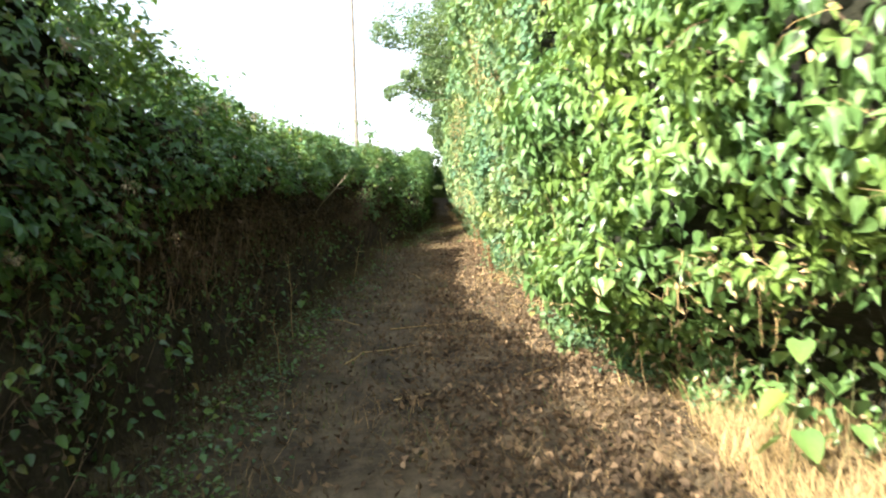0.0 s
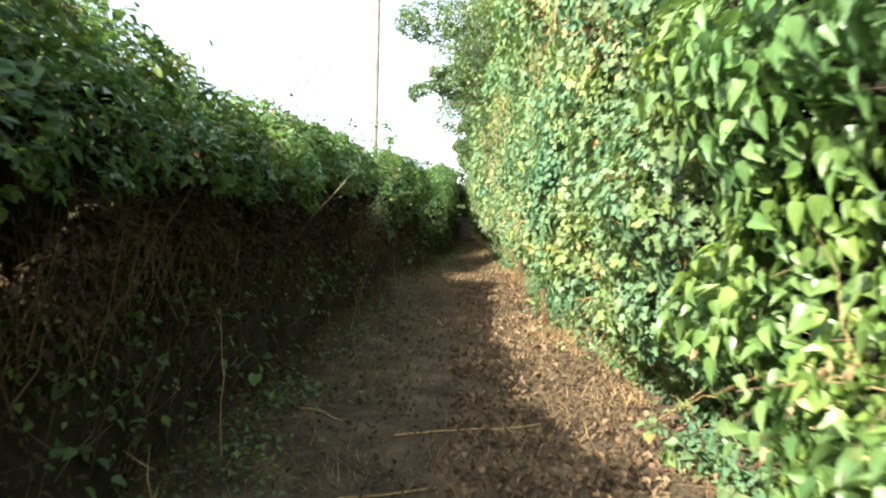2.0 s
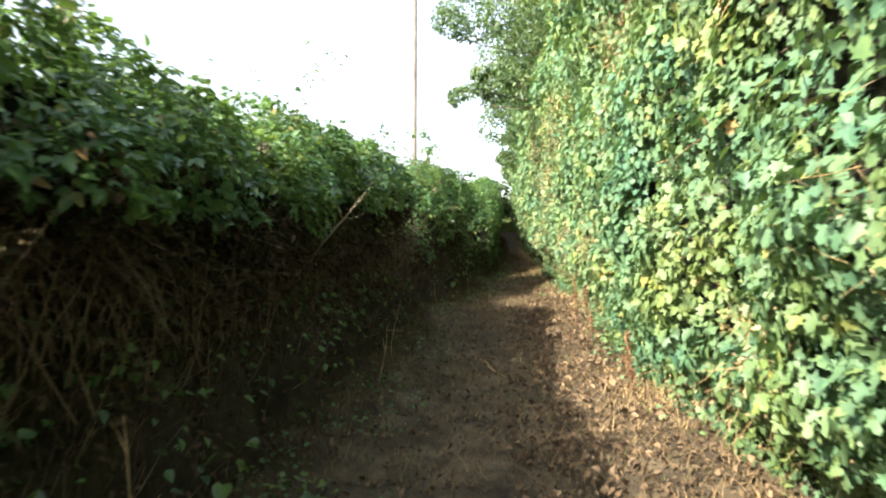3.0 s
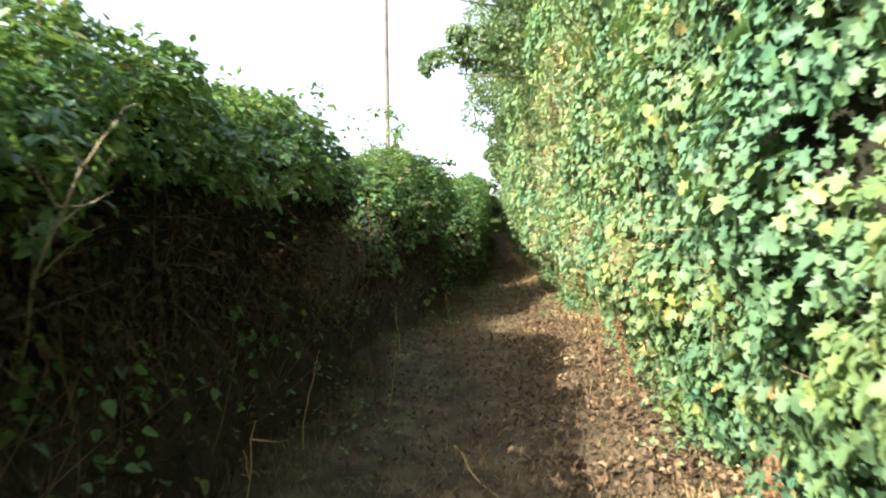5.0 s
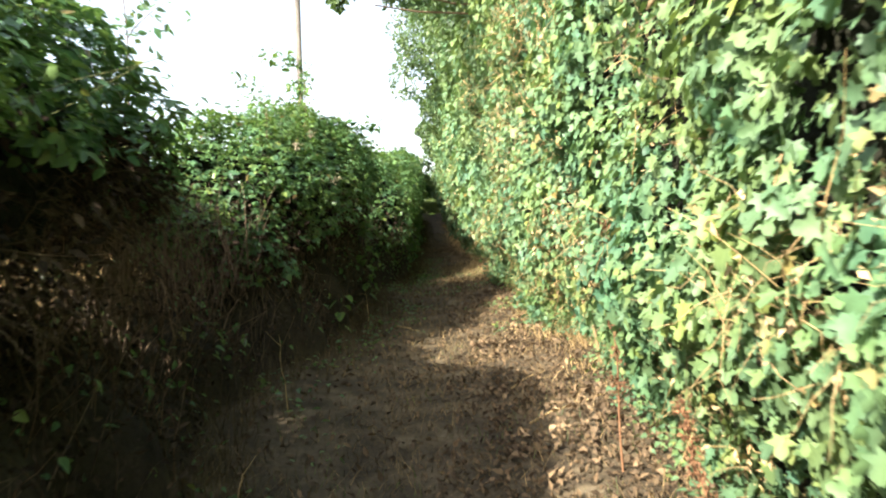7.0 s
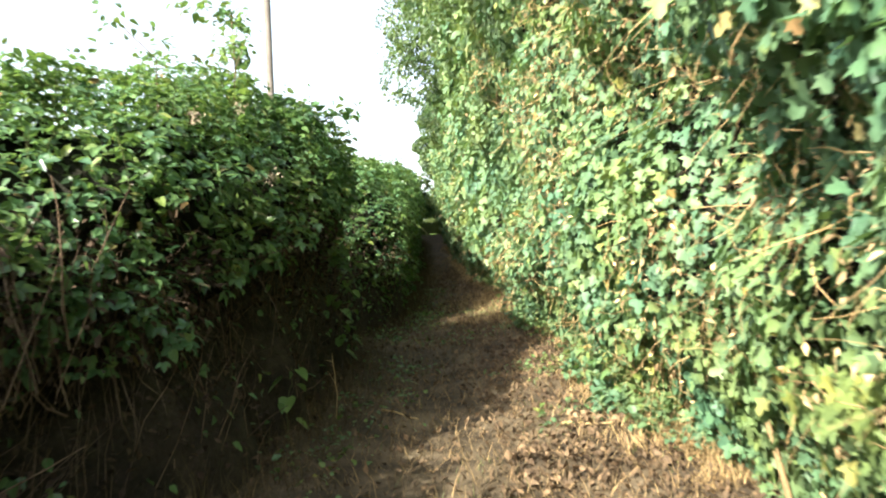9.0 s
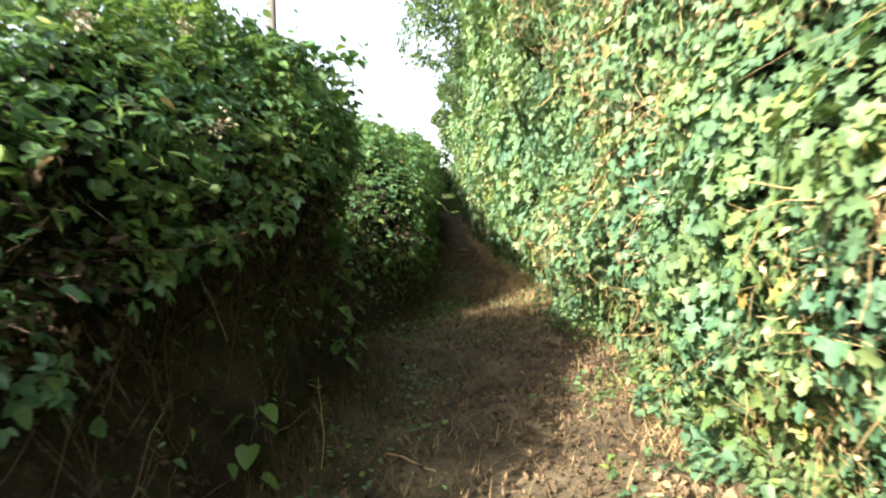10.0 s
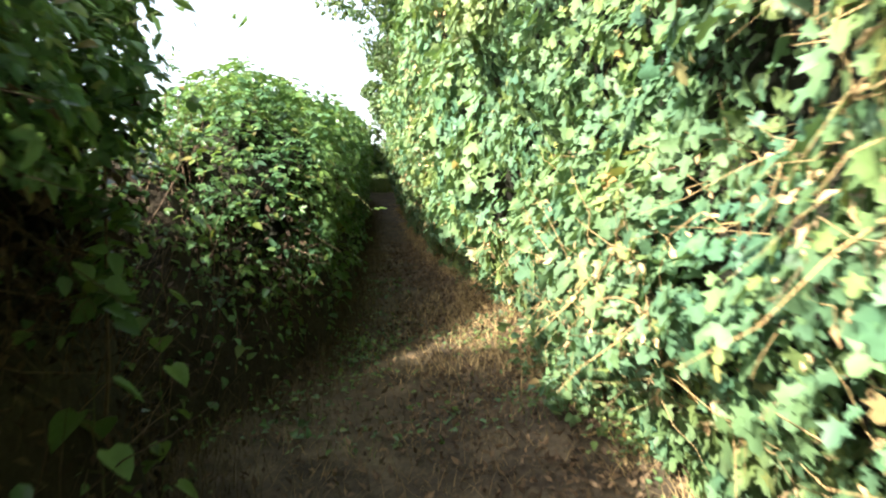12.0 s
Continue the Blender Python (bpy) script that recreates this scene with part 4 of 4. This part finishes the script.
# ---- seedlings at the foot of the brambles ----
def seedling(x, y, height, leaves, size, label):
    base = thing("seedling", (x, y, float(ground_z(x, y))), label, "plant", "seedlings under the brambles")
    stem = wander(lift([[x, y, -0.02]]), lift([[x + 0.05, y - 0.03, height]]), 8, 0.012)
    v, f = tubes(stem, [0.004], 5)
    part("stem", v, f, M_CANE, base)
    for i in range(leaves):
        h = 0.15 + 0.85 * (i + 0.5) / leaves
        p = np.array([np.interp(h * 7, np.arange(8), stem[0, :, c]) for c in range(3)])
        a = i * 2.4
        out = np.array([math.cos(a), math.sin(a), 0.25])
        leaf = p + out * 0.05
        v, f = tubes(wander(p[None], leaf[None], 3, 0.002), [0.002], 4)
        part("leaf_stalk", v, f, M_CANE, base)
        v, f = scatter(BROADLEAF, leaf[None], np.array([[out[0] * 0.5, out[1] * 0.5, 0.9]]), out[None] - np.array([[0, 0, 0.3]]), np.array([size * (0.8 + 0.4 * rng.random())]))
        part("leaf", v, f, M_BROAD, base)


BROADLEAF = leaf_shape([(0, 0.08), (0.26, 0.0), (0.44, 0.2), (0.42, 0.46), (0.22, 0.8), (0, 1.0)], 0.15, 0.25)
seedling(-1.12, 18.9, 0.75, 9, 0.12, "green seedling with broad heart shaped leaves")
seedling(-1.2, 17.0, 0.45, 6, 0.11, "small green seedling with broad leaves")
seedling(-1.1, 19.4, 0.95, 9, 0.1, "tall leafy seedling against the brambles")
seedling(-1.45, 7.3, 0.35, 5, 0.09, "small green seedling in the shade")
seedling(1.52, 2.8, 0.7, 8, 0.14, "pale green large leaved seedling in dry grass")
seedling(1.8, 2.95, 0.5, 6, 0.13, "pale green large leaved seedling in dry grass")
seedling(0.85, 17.0, 0.3, 7, 0.08, "low green seedling in dry grass")
seedling(0.8, 17.6, 0.28, 6, 0.08, "low green seedling in dry grass")

# ---- thin saplings that rise out of the brambles ----
def sapling(x, y, height, shoots=4, leaf=0.045, per=26):
    base = thing("sapling", (x, y, float(ground_z(x, y))), "thin leafy sapling rising above the bramble hedge", "sapling", "saplings in the brambles")
    stem = wander(lift([[x, y, -0.05]]), lift([[x + rng.normal(0, 0.1), y + rng.normal(0, 0.15), height]]), 10, 0.02)
    v, f = tubes(stem, [0.009], 6)
    part("stem", v, f, M_BARK, base)
    for i in range(shoots):
        s0 = stem[:, (6 if shoots < 8 else 4) + i % (4 if shoots < 8 else 6)]
        way = unit(np.array([[rng.normal(0, 0.6), rng.normal(0, 0.9), 0.55]]))
        twig = arch(s0, way, np.array([rng.uniform(0.25, 0.55)]), 6, np.array([0.05]))
        v, f = tubes(twig, [0.004], 5)
        part("twig", v, f, M_BARK, base)
        at, d = along(twig, per, 0.05)
        normal, tip = leaf_pose(unit(d * 0.3 + np.array([0, 0, 0.6])), 0.6, 0.2, 0.4)
        v, f = scatter(OVATE, at, normal, tip, leaf * rng.uniform(0.65, 1.35, len(at)))
        part("twig_foliage", v, f, M_BRAMBLE, base, kind="stuff")


for x, y, h in ((-1.75, 16.6, 2.35), (-1.6, 17.3, 2.65), (-1.6, 18.0, 2.6), (-1.9, 6.4, 2.4), (-1.85, 9.8, 2.35), (-1.9, 13.5, 2.55), (-2.0, 4.8, 2.6), (-1.7, 21.6, 2.1)):
    sapling(x, y, h, 5)
sapling(-1.75, 18.6, 3.05, 14, 0.075, 34)
sapling(-1.2, 19.15, 2.3, 16, 0.08, 36)


# ---- dry stalks along the hedge ----
def dock(x, y, height):
    base = thing("dock_plant", (x, y, float(ground_z(x, y))), "tall dried rusty brown dock stalk against the hedge", "plant", "dried docks")
    stem = wander(lift([[x, y, -0.02]]), lift([[x - 0.05, y - 0.04, height]]), 9, 0.01)
    v, f = tubes(stem, [0.006], 6)
    part("stem", v, f, M_RUST, base)
    for i in range(3, 9):
        at = stem[0, i] + rng.normal(0, 0.014, (60, 3)) * np.array([1, 1, 1.8])
        normal, tip = leaf_pose(unit(rng.normal(size=(60, 3))), 0.5)
        v, f = scatter(SHRED, at, normal, tip, rng.uniform(0.012, 0.03, 60))
        part("seed_head", v, f, M_RUST, base, "rusty brown seed cluster", kind="stuff")


dock(0.64, 13.1, 1.15)
dock(0.7, 9.6, 0.4)
dock(0.76, 12.3, 0.5)
stake = thing("broken_stake", (0.98, 15.15, float(ground_z(0.98, 15.15))), "pale broken wooden stake leaning in the hedge", "stake")
v, f = tubes(lift([[(1.0, 15.0, -0.05), (0.97, 15.06, 0.2), (0.94, 15.12, 0.42), (0.92, 15.16, 0.6)]]), [0.014], 7, 0.7)
part("shaft", v, f, M_FLATSTRAW, stake)


# ---- faded flower heads on the brambles ----
def flower_head(y, a):
    p, n = left_crown(np.array([y]), np.array([radians(a)]))
    c = lift(p + n * 0.1)
    base = thing("flower_head", tuple(float(q) for q in c[0]), "faded pale bramble flower head on its stalk", "flower", "faded flower heads")
    v, f = tubes(wander(lift(p - n * 0.08), c, 4, 0.004), [0.0025], 5)
    part("stalk", v, f, M_CANE, base)
    at = c + rng.normal(0, 0.02, (70, 3))
    normal, tip = leaf_pose(unit(rng.normal(size=(70, 3))), 0.5)
    v, f = scatter(SHRED, at, normal, tip, rng.uniform(0.012, 0.028, 70))
    part("bloom", v, f, M_FADED, base, "pale tan dried petals", kind="stuff")


for y, a in ((2.8, 35), (3.6, 48), (4.5, 20), (3.5, -25), (2.9, 10), (5.2, 30), (1.9, 25), (6.4, 40), (2.7, -40), (8.2, 30), (16.2, 45), (17.1, 60), (16.6, 20)):
    flower_head(y, a)


# ---- bare twigs and stalks in front of the brambles ----
def bare_twig(foot, fork, spread):
    base = thing("bare_twig", tuple(float(q) for q in lift([foot])[0]), "pale grey dead forked twig sticking out of the brambles", "twig", "dead twigs")
    stem = wander(lift([foot]), lift([fork]), 7, 0.012)
    v, f = tubes(stem, [0.007], 6, 0.6)
    part("stem", v, f, M_FADED, base)
    for i in range(9):
        at = stem[:, 3 + i % 4]
        way = unit(np.array([[rng.normal(0.25, 0.5), rng.normal(0, 0.7), rng.uniform(0.0, 0.9)]]))
        v, f = tubes(arch(at, way, np.array([spread * rng.uniform(0.5, 1.0)]), 6, np.array([0.03])), [0.003], 5)
        part("branchlet", v, f, M_FADED, base)


bare_twig((-1.75, 9.4, 0.9), (-1.18, 8.8, 1.45), 0.34)


def dry_stalk(x, y, height):
    base = thing("dry_stalk", (x, y, float(ground_z(x, y))), "thin upright straw coloured dead stalk beside the path", "stalk", "dead stalks beside the path")
    stem = wander(lift([[x, y, -0.02]]), lift([[x + rng.normal(0, 0.06), y + rng.normal(0, 0.08), height]]), 8, 0.008)
    v, f = tubes(stem, [0.0045], 5)
    part("stem", v, f, M_STRAW, base)
    for i in (4, 6):
        v, f = tubes(arch(stem[:, i], unit(rng.normal(0, 0.6, (1, 3)) + np.array([[0.1, 0, 0.6]])), np.array([0.14]), 4, np.array([0.02])), [0.0025], 4)
        part("side_shoot", v, f, M_STRAW, base)


for x, y, h in ((-1.22, 9.9, 0.55), (-1.3, 6.3, 0.75), (-1.15, 5.2, 0.45), (-1.35, 11.3, 0.6), (-1.0, 12.3, 0.4), (-1.2, 14.4, 0.5), (-0.95, 17.3, 0.4)):
    dry_stalk(x, y, h)


# ---- clumps of weeds along the foot of the tall hedge ----
def weed_clump(x, y, height, wide, material, label):
    base = thing("weed_clump", (x, y, float(ground_z(x, y))), label, "weeds", "weeds along the hedge")
    for i in range(9):
        a = i * 2.4
        foot = [x + 0.4 * wide * math.cos(a), y + 0.6 * wide * math.sin(a), -0.02]
        top = [x + wide * math.cos(a) * rng.uniform(0.5, 1.0) - 0.05, y + wide * math.sin(a) * rng.uniform(0.5, 1.2), height * rng.uniform(0.55, 1.0)]
        stem = wander(lift([foot]), lift([top]), 6, 0.008)
        v, f = tubes(stem, [0.0032], 5)
        part("stem", v, f, M_CANE, base)
        at, d = along(stem, 22, 0.022)
        normal, tip = leaf_pose(unit(rng.normal(0, 0.5, (22, 3)) + np.array([-0.15, -0.1, 0.8])), 0.4, 0.3, 0.3)
        v, f = scatter(OVATE, at, normal, tip, rng.uniform(0.035, 0.075, 22))
        part("stem_foliage", v, f, material, base, kind="stuff")


for x, y, h in ((1.12, 5.5, 0.3), (1.22, 5.9, 0.35), (1.1, 6.35, 0.28)):
    weed_clump(x, y, h, 0.2, M_MAPLE, "grey green nettle like weeds at the hedge foot")
for x, y, h in ((0.95, 16.5, 0.22), (0.84, 16.85, 0.2), (0.93, 17.2, 0.24), (0.84, 17.6, 0.2), (0.92, 18.0, 0.22)):
    weed_clump(x, y, h, 0.17, M_MAPLE, "green low weeds in pale dry grass")
for x, y, h in ((0.74, 20.2, 0.34), (0.88, 20.6, 0.42), (0.78, 21.0, 0.36), (0.92, 21.4, 0.4)):
    weed_clump(x, y, h, 0.2, M_MAPLE, "dark green weeds at the shaded hedge foot")
